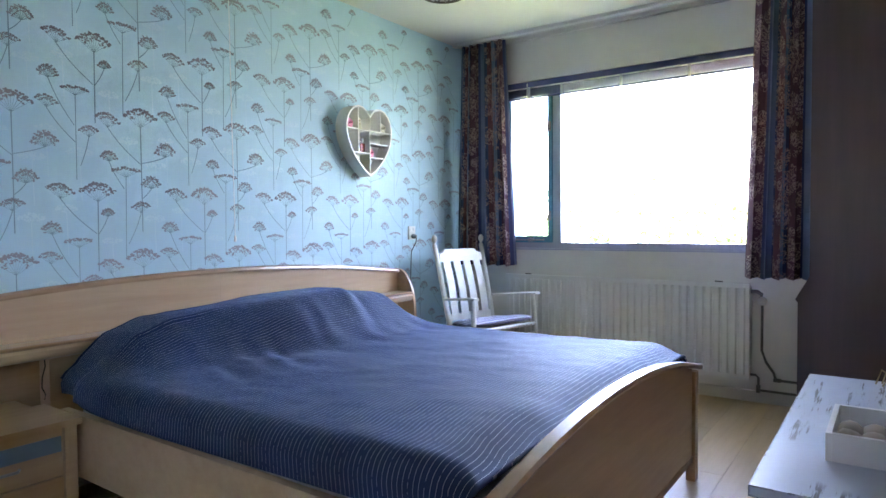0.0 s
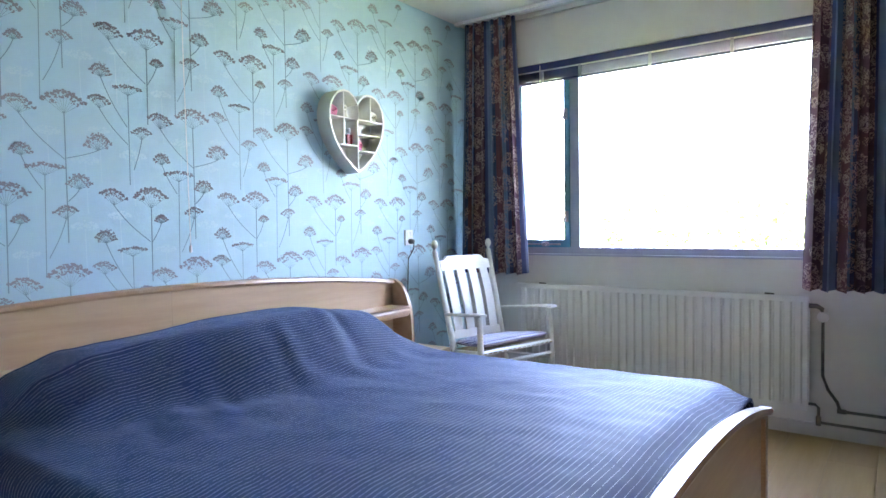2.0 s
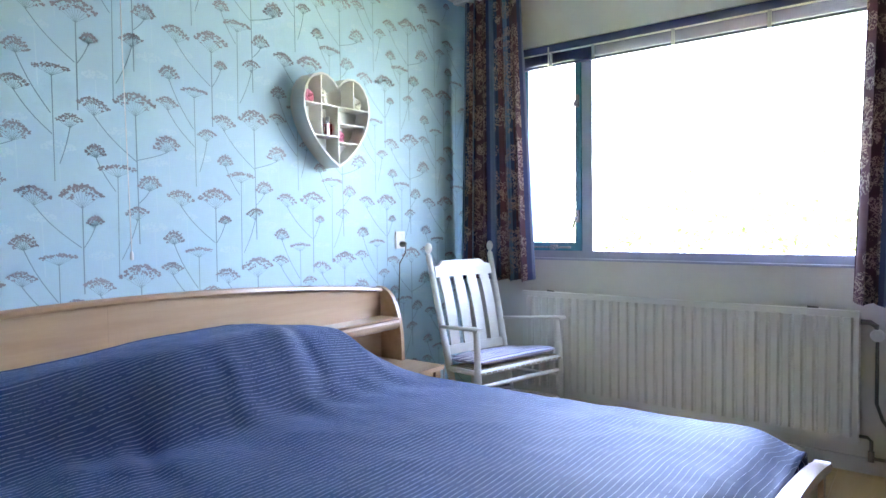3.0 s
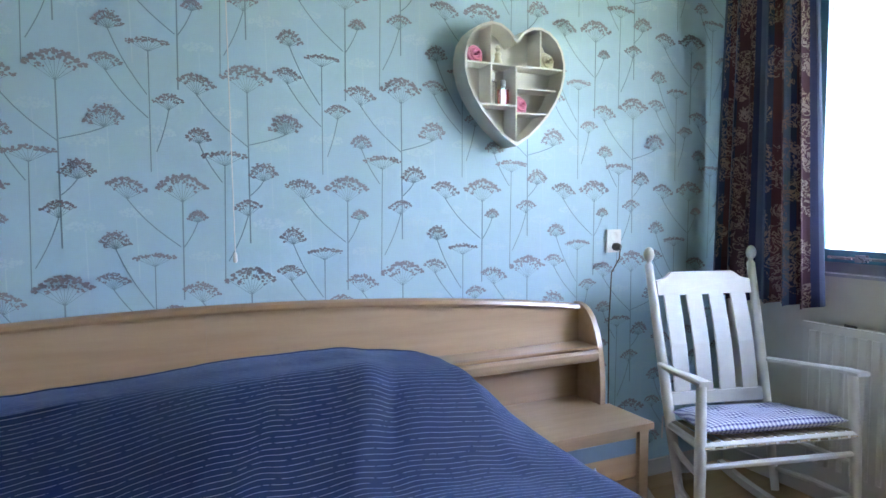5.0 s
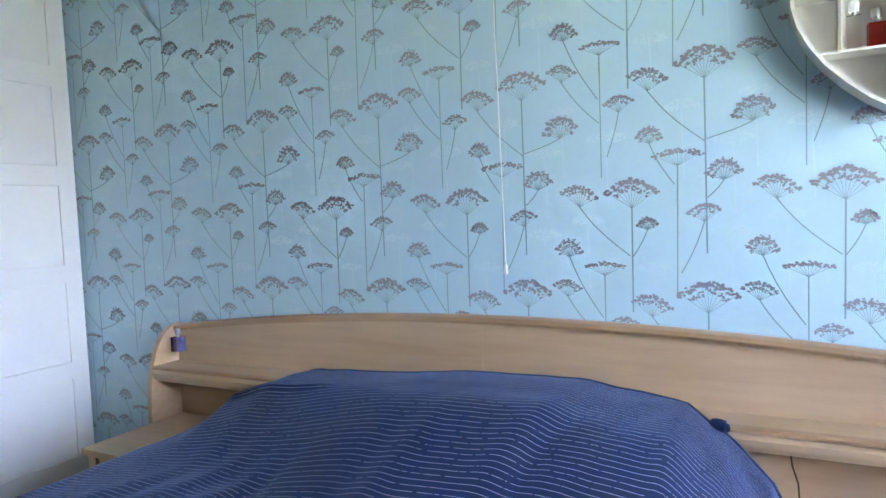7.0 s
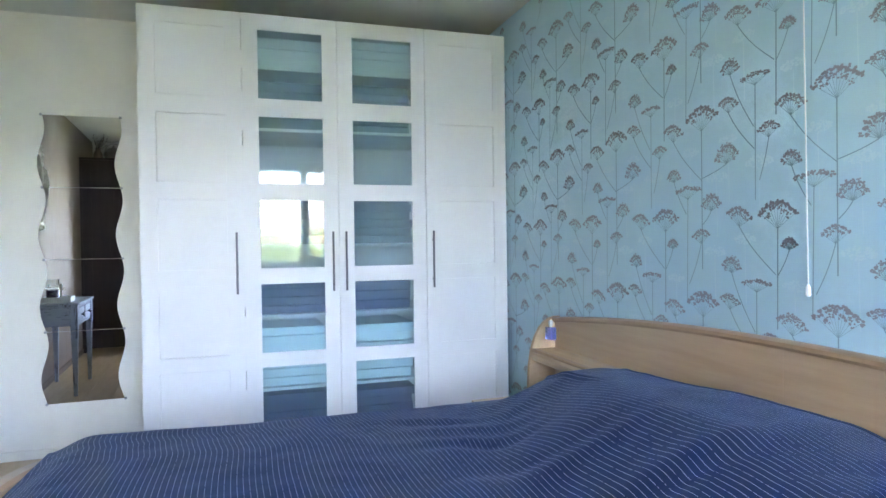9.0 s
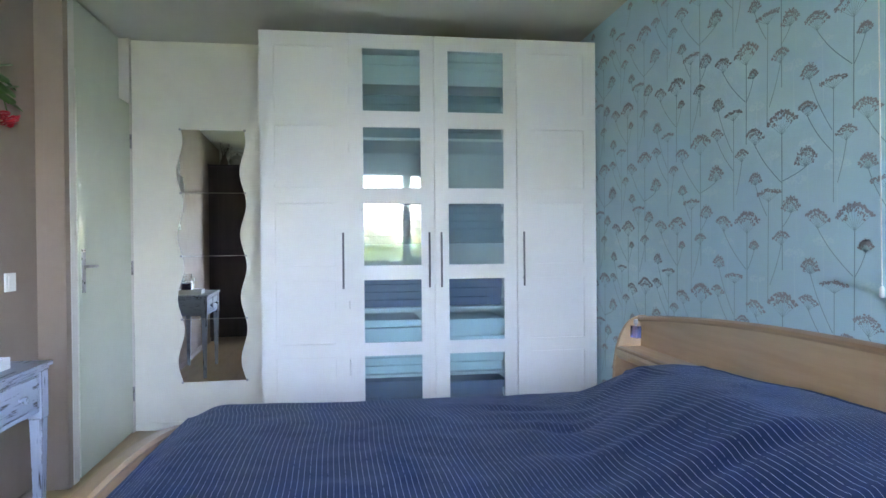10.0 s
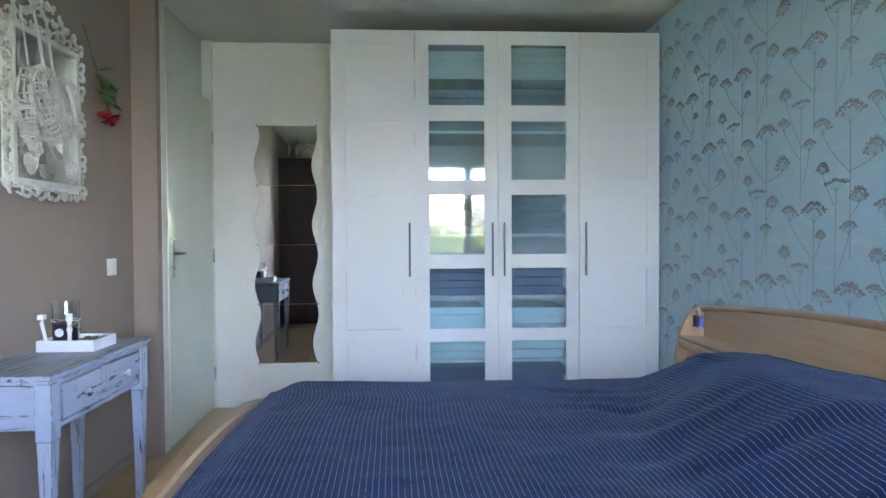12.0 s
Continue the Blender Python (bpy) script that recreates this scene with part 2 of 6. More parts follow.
def duvet_material():
    """Navy cotton with thin broken white stripes that run across the bed (u along, v down the bed)."""
    m = mat("navy_striped_cotton", (0.0078, 0.0150, 0.054, 1), (0.0064, 0.0122, 0.044, 1), 0.68, scale=5, bump=0)
    nt, p = m.node_tree, m.node_tree.nodes["Principled BSDF"]
    L = nt.links.new
    uv = N(m, "UVMap")
    sp = N(m, "SeparateXYZ")
    L(uv.outputs[0], sp.inputs[0])
    v = chain(m, sp.outputs[1], ("DIVIDE", 0.0150))
    line = chain(m, v, ("FRACT", None), ("GREATER_THAN", 0.935))
    row = chain(m, v, ("FLOOR", None), ("MULTIPLY", 7.31))
    u = chain(m, sp.outputs[0], ("MULTIPLY", 60.0))
    cb = N(m, "CombineXYZ")
    L(u, cb.inputs[0])
    L(row, cb.inputs[1])
    nz = N(m, "TexNoise", Scale=1.0, Detail=1.0)
    L(cb.outputs[0], nz.inputs["Vector"])
    dash = chain(m, nz.outputs[0], ("GREATER_THAN", 0.36))
    mask = chain(m, line, ("MULTIPLY", dash), ("MULTIPLY", 0.60))
    mx = N(m, "Mix")
    mx.data_type = "RGBA"
    L(mask, mx.inputs[0])
    L(p.inputs["Base Color"].links[0].from_socket, mx.inputs[6])
    mx.inputs[7].default_value = srgb("cdd0e4")
    L(mx.outputs[2], p.inputs["Base Color"])
    p.inputs["Sheen Weight"].default_value = 0.12
    p.inputs["Sheen Tint"].default_value = (0.35, 0.55, 1.0, 1)
    p.inputs["Specular IOR Level"].default_value = 0.5
    p.inputs["Specular Tint"].default_value = (0.45, 0.68, 1.0, 1)
    p.inputs["Sheen Roughness"].default_value = 0.5
    tc = N(m, "TexCoord")
    nb = N(m, "TexNoise", Scale=9.0, Detail=5.0, Distortion=0.6)
    L(tc.outputs["Object"], nb.inputs["Vector"])
    bp = N(m, "Bump", Strength=0.25, Distance=0.012)
    L(nb.outputs[0], bp.inputs["Height"])
    L(bp.outputs[0], p.inputs["Normal"])
    return m


M_DUVET = duvet_material()


def gingham_material():
    m = mat("blue_gingham", srgb("dfdfe6"), None, 0.85, bump=0.3)
    nt, p = m.node_tree, m.node_tree.nodes["Principled BSDF"]
    L = nt.links.new
    tc = N(m, "TexCoord")
    sp = N(m, "SeparateXYZ")
    L(tc.outputs["Object"], sp.inputs[0])
    a = chain(m, sp.outputs[0], ("DIVIDE", 0.014), ("FRACT", None), ("LESS_THAN", 0.5))
    b = chain(m, sp.outputs[1], ("DIVIDE", 0.014), ("FRACT", None), ("LESS_THAN", 0.5))
    s = chain(m, a, ("ADD", b), ("MULTIPLY", 0.5))
    mx = N(m, "Mix")
    mx.data_type = "RGBA"
    L(s, mx.inputs[0])
    mx.inputs[6].default_value, mx.inputs[7].default_value = srgb("e2e2ea"), srgb("4c4a80")
    L(mx.outputs[2], p.inputs["Base Color"])
    return m


M_GINGHAM = gingham_material()


def curtain_material():
    """Woven stripes of slate blue and plum with pale sprigs (u across the cloth, v up)."""
    m = mat("striped_floral_curtain", srgb("5a6f9c"), None, 0.8, bump=0.3, bump_scale=150)
    nt, p = m.node_tree, m.node_tree.nodes["Principled BSDF"]
    L = nt.links.new
    uv = N(m, "UVMap")
    sp = N(m, "SeparateXYZ")
    L(uv.outputs[0], sp.inputs[0])
    f = chain(m, sp.outputs[0], ("DIVIDE", 0.40), ("FRACT", None))
    cr = N(m, "ValToRGB")
    cr.color_ramp.interpolation = "CONSTANT"
    el = cr.color_ramp.elements
    el[0].position, el[0].color = 0.0, srgb("66738f")
    el[1].position, el[1].color = 0.16, srgb("3e4468")
    for pos, c in ((0.22, "5c3b46"), (0.58, "3c3f60"), (0.63, "7288a4"), (0.73, "643c44"), (0.93, "414868")):
        e = el.new(pos)
        e.color = srgb(c)
    L(f, cr.inputs[0])
    vo = N(m, "TexVoronoi", Scale=13.0)
    vo.feature = "F1"
    wv = N(m, "TexNoise", Scale=22.0, Detail=3.0, Distortion=2.5)
    L(uv.outputs[0], vo.inputs["Vector"])
    L(uv.outputs[0], wv.inputs["Vector"])
    spot = chain(m, vo.outputs["Distance"], ("LESS_THAN", 0.62))
    vein = chain(m, wv.outputs[0], ("SUBTRACT", 0.5), ("ABSOLUTE", None), ("LESS_THAN", 0.045))
    plum = chain(m, f, ("GREATER_THAN", 0.22))
    mask = chain(m, spot, ("MULTIPLY", vein), ("MULTIPLY", plum), ("MULTIPLY", 0.85))
    mx = N(m, "Mix")
    mx.data_type = "RGBA"
    L(mask, mx.inputs[0])
    L(cr.outputs[0], mx.inputs[6])
    mx.inputs[7].default_value = srgb("b49c93")
    L(mx.outputs[2], p.inputs["Base Color"])
    tr = N(m, "BsdfTranslucent")
    L(mx.outputs[2], tr.inputs[0])
    ms = N(m, "MixShader")
    ms.inputs[0].default_value = 0.18
    out = nt.nodes["Material Output"]
    L(p.outputs[0], ms.inputs[1])
    L(tr.outputs[0], ms.inputs[2])
    L(ms.outputs[0], out.inputs[0])
    return m


M_CURTAIN = curtain_material()


# ---- mesh helpers ----
def part(name, bm, material, parent=None, label="", smooth=False, bevel=0.0, seg=2, kind=""):
    """Link a bmesh as one mesh object under parent. Its origin is its parent's."""
    if bevel:
        sharp = [e for e in bm.edges if len(e.link_faces) == 2 and e.calc_face_angle(0) > 0.6]
        bmesh.ops.bevel(bm, geom=sharp, offset=bevel, segments=seg, affect="EDGES", profile=0.6, clamp_overlap=True)
    bmesh.ops.recalc_face_normals(bm, faces=bm.faces)
    me = bpy.data.meshes.new(name)
    bm.to_mesh(me)
    bm.free()
    for f in me.polygons:
        f.use_smooth = smooth
    if smooth:
        me.set_sharp_from_angle(angle=radians(40))
    me.materials.append(material)
    ob = new(name, me)
    if parent:
        ob.parent = parent
    return tagged(ob, label=label, kind=kind)


def thing(name, at, label, category, group="", rz=0.0):
    ob = new(name)
    ob.empty_display_size = 0.1
    ob.matrix_basis = pose(*at, 0, 0, rz)
    return tagged(ob, label=label, category=category, group=group)


def box(bm, x0, x1, y0, y1, z0, z1):
    vs = [bm.verts.new((x, y, z)) for x in (x0, x1) for y in (y0, y1) for z in (z0, z1)]
    for q in ((0, 1, 3, 2), (4, 6, 7, 5), (0, 4, 5, 1), (2, 3, 7, 6), (0, 2, 6, 4), (1, 5, 7, 3)):
        bm.faces.new([vs[i] for i in q])
    return vs


def B(*dims):
    bm = bmesh.new()
    box(bm, *dims)
    return bm


def prism(bm, outline, axis, a, b):
    """Extrude a 2D outline from a to b along an axis; the outline is in the other two axes, in order."""
    def at(p, v):
        q = list(p)
        q.insert("xyz".index(axis), v)
        return q
    lo = [bm.verts.new(at(p, a)) for p in outline]
    hi = [bm.verts.new(at(p, b)) for p in outline]
    n = len(outline)
    for i in range(n):
        bm.faces.new((lo[i], lo[(i + 1) % n], hi[(i + 1) % n], hi[i]))
    bm.faces.new(lo[::-1])
    bm.faces.new(hi)


def tube(bm, pts, r, n=8, caps=True):
    """A tube along points; r one radius or one for each point."""
    pts = [Vector(p) for p in pts]
    rs = r if isinstance(r, (list, tuple)) else [r] * len(pts)
    rings = []
    up = Vector((0.13, 0.31, 0.94))
    for i, p in enumerate(pts):
        d = (pts[min(i + 1, len(pts) - 1)] - pts[max(i - 1, 0)]).normalized()
        s = d.cross(up)
        if s.length < 0.2:
            s = d.cross(Vector((1, 0.2, 0)))
        s.normalize()
        u = d.cross(s)
        rings.append([bm.verts.new(p + (s * math.cos(a) + u * math.sin(a)) * rs[i]) for a in [2 * math.pi * k / n for k in range(n)]])
    for a, b in zip(rings, rings[1:]):
        for k in range(n):
            bm.faces.new((a[k], a[(k + 1) % n], b[(k + 1) % n], b[k]))
    if caps:
        bm.faces.new(rings[0][::-1])
        bm.faces.new(rings[-1])


def lathe(bm, profile, centre=(0, 0, 0), n=20, axis="z"):
    """Turn (radius, height) pairs round an axis."""
    c = Vector(centre)
    rings = []
    for r, h in profile:
        ring = []
        for k in range(n):
            a = 2 * math.pi * k / n
            p = (r * math.cos(a), r * math.sin(a), h)
            if axis == "y":
                p = (p[0], p[2], p[1])
            elif axis == "x":
                p = (p[2], p[0], p[1])
            ring.append(bm.verts.new(c + Vector(p)))
        rings.append(ring)
    for a, b in zip(rings, rings[1:]):
        for k in range(n):
            bm.faces.new((a[k], a[(k + 1) % n], b[(k + 1) % n], b[k]))
    bm.faces.new(rings[0][::-1])
    bm.faces.new(rings[-1])


def T(f, *a, **k):
    bm = bmesh.new()
    f(bm, *a, **k)
    return bm


# ---- room ----
H = 2.505            # ceiling
LX = 4.95            # window wall
YB = -3.015          # taupe wall
YD = -2.895          # door wall
WY0, WY1, WZ0, WZ1 = -2.40, -0.34, 0.915, 2.175   # window opening

tagged(part("floor", B(-0.3, LX + 0.3, -3.4, 0.3, -0.2, -0.012), M_GREY), kind="structure")
floor = bpy.data.objects["floor"]
ceiling = tagged(part("ceiling", B(-0.3, LX + 0.35, -3.4, 0.3, H, H + 0.3), M_CEIL), kind="structure")
tagged(part("wall_north", B(-0.3, LX + 0.35, 0, 0.3, -0.2, H), M_PAPER), kind="structure")
tagged(part("wall_west", B(-0.3, 0, -3.4, 0, -0.2, H), M_WHITEWALL), kind="structure")
bm = bmesh.new()
box(bm, LX, LX + 0.35, -3.4, WY0, -0.2, H)
box(bm, LX, LX + 0.35, WY1, 0, -0.2, H)
box(bm, LX, LX + 0.35, WY0, WY1, -0.2, WZ0)
box(bm, LX, LX + 0.35, WY0, WY1, WZ1, H)
tagged(part("wall_east", bm, M_WHITEWALL), kind="structure")
bm = bmesh.new()
box(bm, 0.98, LX, -3.4, YB, -0.2, H)
tagged(part("wall_south", bm, M_BROWNWALL), kind="structure")
# taupe paint again, lightened: window light on this return is put into the colour
M_TAUPE_LIT = mat("taupe_wall_paint_lit", srgb("9c8b7e"), srgb("928174"), 0.8, scale=4, bump=0.2, bump_scale=110)
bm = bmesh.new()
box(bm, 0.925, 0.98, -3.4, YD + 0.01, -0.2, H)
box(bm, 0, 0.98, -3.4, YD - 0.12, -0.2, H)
tagged(part("wall_door_side", bm, M_TAUPE_LIT), kind="structure")

# skirting boards
tagged(part("baseboard_window_wall", B(LX - 0.014, LX - 0.001, YB + 0.001, -0.001, 0, 0.07), M_PLINTH, bevel=0.004), kind="structure")
tagged(part("baseboard_bed_wall", B(0.002, LX - 0.016, -0.014, -0.001, 0, 0.07), M_PLINTH, bevel=0.004), kind="structure")
tagged(part("baseboard_taupe_wall", B(1.0, LX - 0.016, YB + 0.001, YB + 0.012, 0, 0.05), M_BROWNWALL, bevel=0.004), kind="structure")
tagged(part("baseboard_end_wall", B(0.001, 0.012, -2.83, -2.03, 0, 0.05), M_WHITEWALL, bevel=0.003), kind="structure")

# ceiling rail for the curtains
tagged(part("trim_curtain_rail", B(LX - 0.165, LX - 0.12, -2.75, -0.02, H - 0.022, H - 0.001), M_WHITEPL, bevel=0.004), kind="structure")
tagged(part("trim_coving", B(LX - 0.03, LX - 0.001, YB + 0.001, -0.02, H - 0.03, H - 0.001), M_WHITEWALL, bevel=0.008), kind="structure")


# ---- window ----
def build_window():
    w = tagged(new("window_1"), label="blue-grey wooden window with one opening teal sash and a wide fixed pane", category="window", kind="structure")
    x0, x1 = LX + 0.045, LX + 0.115
    g = 0.055
    for n, d in (("frame_head", (x0, x1, WY0, WY1, WZ1 - 0.05, WZ1)), ("frame_foot", (x0, x1, WY0, WY1, WZ0, WZ0 + g)),
                 ("frame_jamb", (x0, x1, WY0, WY0 + g, WZ0 + g, WZ1 - 0.05)), ("frame_jamb", (x0, x1, WY1 - g, WY1, WZ0 + g, WZ1 - 0.05)),
                 ("mullion", (x0 + 0.001, x1, -0.832, -0.768, WZ0 + g, WZ1 - 0.05))):
        part(n, B(*d), M_FRAME, w, bevel=0.006)
    sash = part("sash", T(lambda b: [box(b, x0 - 0.015, x0 + 0.04, *d) for d in (
        (-0.768, -0.733, WZ0 + g, WZ1 - 0.05), (-0.43, -0.395, WZ0 + g, WZ1 - 0.05),
        (-0.733, -0.43, WZ0 + g, WZ0 + g + 0.05), (-0.733, -0.43, WZ1 - 0.10, WZ1 - 0.05))]), M_SASH, w, "teal painted opening sash", bevel=0.004)
    part("pane", B(x0 + 0.01, x0 + 0.016, -0.733, -0.43, WZ0 + g + 0.05, WZ1 - 0.10), M_GLASS, sash).visible_shadow = False
    part("pane", B(x0 + 0.03, x0 + 0.036, WY0 + g, -0.832, WZ0 + g, WZ1 - 0.05), M_GLASS, w).visible_shadow = False
    for z in (1.17, 1.83):
        hb = bmesh.new()
        box(hb, x0 - 0.032, x0 - 0.015, -0.762, -0.740, z - 0.035, z + 0.035)
        tube(hb, [(x0 - 0.03, -0.751, z + 0.01), (x0 - 0.055, -0.751, z - 0.01), (x0 - 0.06, -0.738, z - 0.07)], 0.007)
        part("latch", hb, M_METAL, sash, "steel window latch", smooth=True)
    st = bmesh.new()
    tube(st, [(x0 - 0.03, -0.47, WZ0 + g + 0.02), (x0 - 0.03, -0.71, WZ0 + g + 0.02)], 0.006)
    box(st, x0 - 0.036, x0 - 0.015, -0.62, -0.58, WZ0 + g + 0.006, WZ0 + g + 0.034)
    part("stay", st, M_METAL, sash, "metal casement stay", smooth=True)
    sill = tagged(part("window_sill", B(LX - 0.012, LX + 0.044, WY0 + 0.002, WY1 - 0.002, WZ0 + 0.001, WZ0 + 0.012), M_FRAME, w), kind="structure")
    return w


build_window()


def build_blind():
    b = thing("venetian_blind", (LX + 0.02, 0, 0), "raised venetian blind, blue slats stacked under the window head", "blind")
    part("head_rail", B(-0.018, 0.018, WY0 + 0.01, WY1 - 0.01, WZ1 - 0.045, WZ1 - 0.004), M_BLIND, b, bevel=0.003)
    for k in range(16):
        z = WZ1 - 0.056 - k * 0.0036
        part("slat", B(-0.017 + 0.002 * math.sin(k * 2.1), 0.017, WY0 + 0.015, WY1 - 0.015, z - 0.0011, z), M_BLIND, b)
    part("bottom_rail", B(-0.013, 0.013, WY0 + 0.012, WY1 - 0.012, WZ1 - 0.128, WZ1 - 0.116), M_BLIND, b, bevel=0.003)
    for y in (-2.2, -1.75, -1.30, -0.86, -0.60):
        part("ladder_tape", B(-0.0215, -0.019, y - 0.009, y + 0.009, WZ1 - 0.13, WZ1 - 0.05), M_FRAME, b)
    part("gap_strip", B(-0.0205, -0.0185, WY0 + 0.02, WY1 - 0.02, WZ1 - 0.056, WZ1 - 0.048), M_WHITEPL, b)
    cd = bmesh.new()
    tube(cd, [(-0.026, -0.585, WZ1 - 0.02), (-0.028, -0.585, WZ1 - 0.19)], 0.0035)
    part("wand", cd, M_WHITEPL, b, smooth=True)


build_blind()


# ---- curtains ----
def curtain(name, y0, y1, flare0, flare1, bottom, folds, label, phase):
    c = thing(name, (LX - 0.145, 0, 0), label, "curtain", "curtains at the window")
    nu, nv = folds * 12, 26
    bm = bmesh.new()
    uvl = bm.loops.layers.uv.new("UVMap")
    cols, arc = [], []
    top = H - 0.03
    s_prev, length = None, 0.0
    for i in range(nu + 1):
        u = i / nu
        col = []
        amp = 0.032
        ph = u * folds * 2 * math.pi + phase
        for j in range(nv + 1):
            v = j / nv
            y = (y0 + (y1 - y0) * u) * v + (y0 + flare0 + (y1 + flare1 - y0 - flare0) * u) * (1 - v)
            wob = 0.5 * math.sin(3.1 * u + 2.3 * v + phase)
            a = amp * (0.55 + 0.45 * (1 - v)) * (1 + 0.35 * math.sin(u * 9 + phase))
            x = a * math.sin(ph + 0.5 * wob * (1 - v)) + 0.012 * (1 - v) * math.sin(u * 5 + 1)
            y += 0.30 * a * math.sin(2 * ph + 0.6)
            z = bottom + (top - bottom) * v + (0.006 * math.sin(ph) if j == 0 else 0)
            col.append(bm.verts.new((x, y, z)))
        if s_prev is not None:
            length += (col[nv // 2].co - s_prev).length
        s_prev = col[nv // 2].co.copy()
        arc.append(length)
        cols.append(col)
    for i in range(nu):
        for j in range(nv):
            f = bm.faces.new((cols[i][j], cols[i + 1][j], cols[i + 1][j + 1], cols[i][j + 1]))
            for lp, (a, b) in zip(f.loops, ((i, j), (i + 1, j), (i + 1, j + 1), (i, j + 1))):
                lp[uvl].uv = (arc[a] + 0.06 * phase, cols[0][b].co.z)
    ob = part("cloth", bm, M_CURTAIN, c, smooth=True)
    so = ob.modifiers.new("thickness", "SOLIDIFY")
    so.thickness = 0.0025
    n = 9
    for k in range(n):
        y = y0 + (y1 - y0) * (k + 0.5) / n
        part("hook", B(-0.004, 0.004, y - 0.004, y + 0.004, top - 0.005, top + 0.012), M_WHITEPL, c)


curtain("curtain", -0.475, -0.095, -0.068, 0.045, 0.80, 6, "slate blue and plum striped curtain, drawn open beside the rocking chair", 0.6)
curtain("curtain", -2.60, -2.155, -0.02, 0.055, 0.775, 7, "slate blue and plum striped curtain, drawn open beside the dark cabinet", 2.2)


# ---- radiator with valve and pipes ----
def build_radiator():
    y0, y1, z0, z1 = -2.13, -0.44, 0.147, 0.735
    r = thing("radiator", (LX, 0, 0), "white ribbed panel radiator hung under the window", "radiator")
    bm = bmesh.new()
    n = 34
    pitch = (y1 - y0 - 0.05) / n
    prof = []
    for k in range(n):
        a = y0 + 0.025 + k * pitch
        prof += [(a, -0.0870), (a + pitch * 0.16, -0.0950), (a + pitch * 0.70, -0.0950), (a + pitch * 0.86, -0.0870)]
    outline = [(-0.068, y0), (-0.086, y0 + 0.004)] + [(x, y) for y, x in prof] + [(-0.086, y1 - 0.004), (-0.068, y1)]
    prism(bm, outline, "z", z0 + 0.03, z1 - 0.03)
    box(bm, -0.0885, -0.068, y0 + 0.002, y1 - 0.002, z0, z0 + 0.03)
    box(bm, -0.0885, -0.068, y0 + 0.002, y1 - 0.002, z1 - 0.03, z1)
    part("front_panel", bm, M_RAD, r, smooth=True)
    part("top_grille", B(-0.067, -0.03, y0 + 0.01, y1 - 0.01, z1 - 0.02, z1 - 0.008), M_RAD, r, bevel=0.002)
    part("back_panel", B(-0.045, -0.03, y0, y1, z0, z1 - 0.021), M_RAD, r, bevel=0.004)
    part("side_panel", B(-0.067, -0.046, y0, y0 + 0.004, z0 + 0.01, z1 - 0.03), M_RAD, r)
    for y in (-0.62, -1.95):
        part("bracket", B(-0.029, -0.002, y - 0.02, y + 0.02, z0 + 0.05, z1 - 0.06), M_RAD, r)
        part("clip", T(tube, [(-0.06, y - 0.02, z1 + 0.002), (-0.06, y + 0.025, z1 + 0.004)], 0.005), M_DARKMETAL, r)
    v = bmesh.new()
    tube(v, [(-0.055, y0 + 0.002, z1 - 0.05), (-0.055, y0 - 0.035, z1 - 0.05), (-0.055, y0 - 0.058, z1 - 0.065), (-0.055, y0 - 0.062, z1 - 0.10)], 0.012)
    part("valve_body", v, M_DARKMETAL, r, smooth=True)
    part("valve_knob", T(lathe, [(0.014, -0.03), (0.024, -0.026), (0.027, 0.0), (0.025, 0.024), (0.016, 0.032)], (-0.055, y0 - 0.062, z1 - 0.105), axis="x"), M_WHITEPL, r, "white plastic thermostat knob", smooth=True)
    p = bmesh.new()
    tube(p, [(-0.055, y0 - 0.062, z1 - 0.13), (-0.055, y0 - 0.062, 0.33), (-0.05, y0 - 0.085, 0.26), (-0.045, y0 - 0.125, 0.20), (-0.04, y0 - 0.135, 0.165), (-0.04, y0 - 0.15, 0.155), (-0.04, YB + 0.02, 0.150)], 0.0075)
    tube(p, [(-0.055, y0 + 0.01, z0 + 0.03), (-0.055, y0 - 0.03, z0 + 0.03), (-0.055, y0 - 0.045, z0 + 0.015), (-0.055, y0 - 0.045, z0 - 0.05), (-0.055, y0 - 0.06, z0 - 0.06), (-0.055, YB + 0.02, z0 - 0.065)], 0.0075)
    tube(p, [(-0.055, y0 - 0.045, z0 - 0.03), (-0.055, y0 - 0.045, z0 - 0.075)], 0.013)
    tube(p, [(-0.04, y0 - 0.125, 0.155), (-0.04, y0 - 0.165, 0.155)], 0.012)
    part("pipe", p, M_DARKMETAL, r, "bare copper-brown heating pipe", smooth=True)


build_radiator()


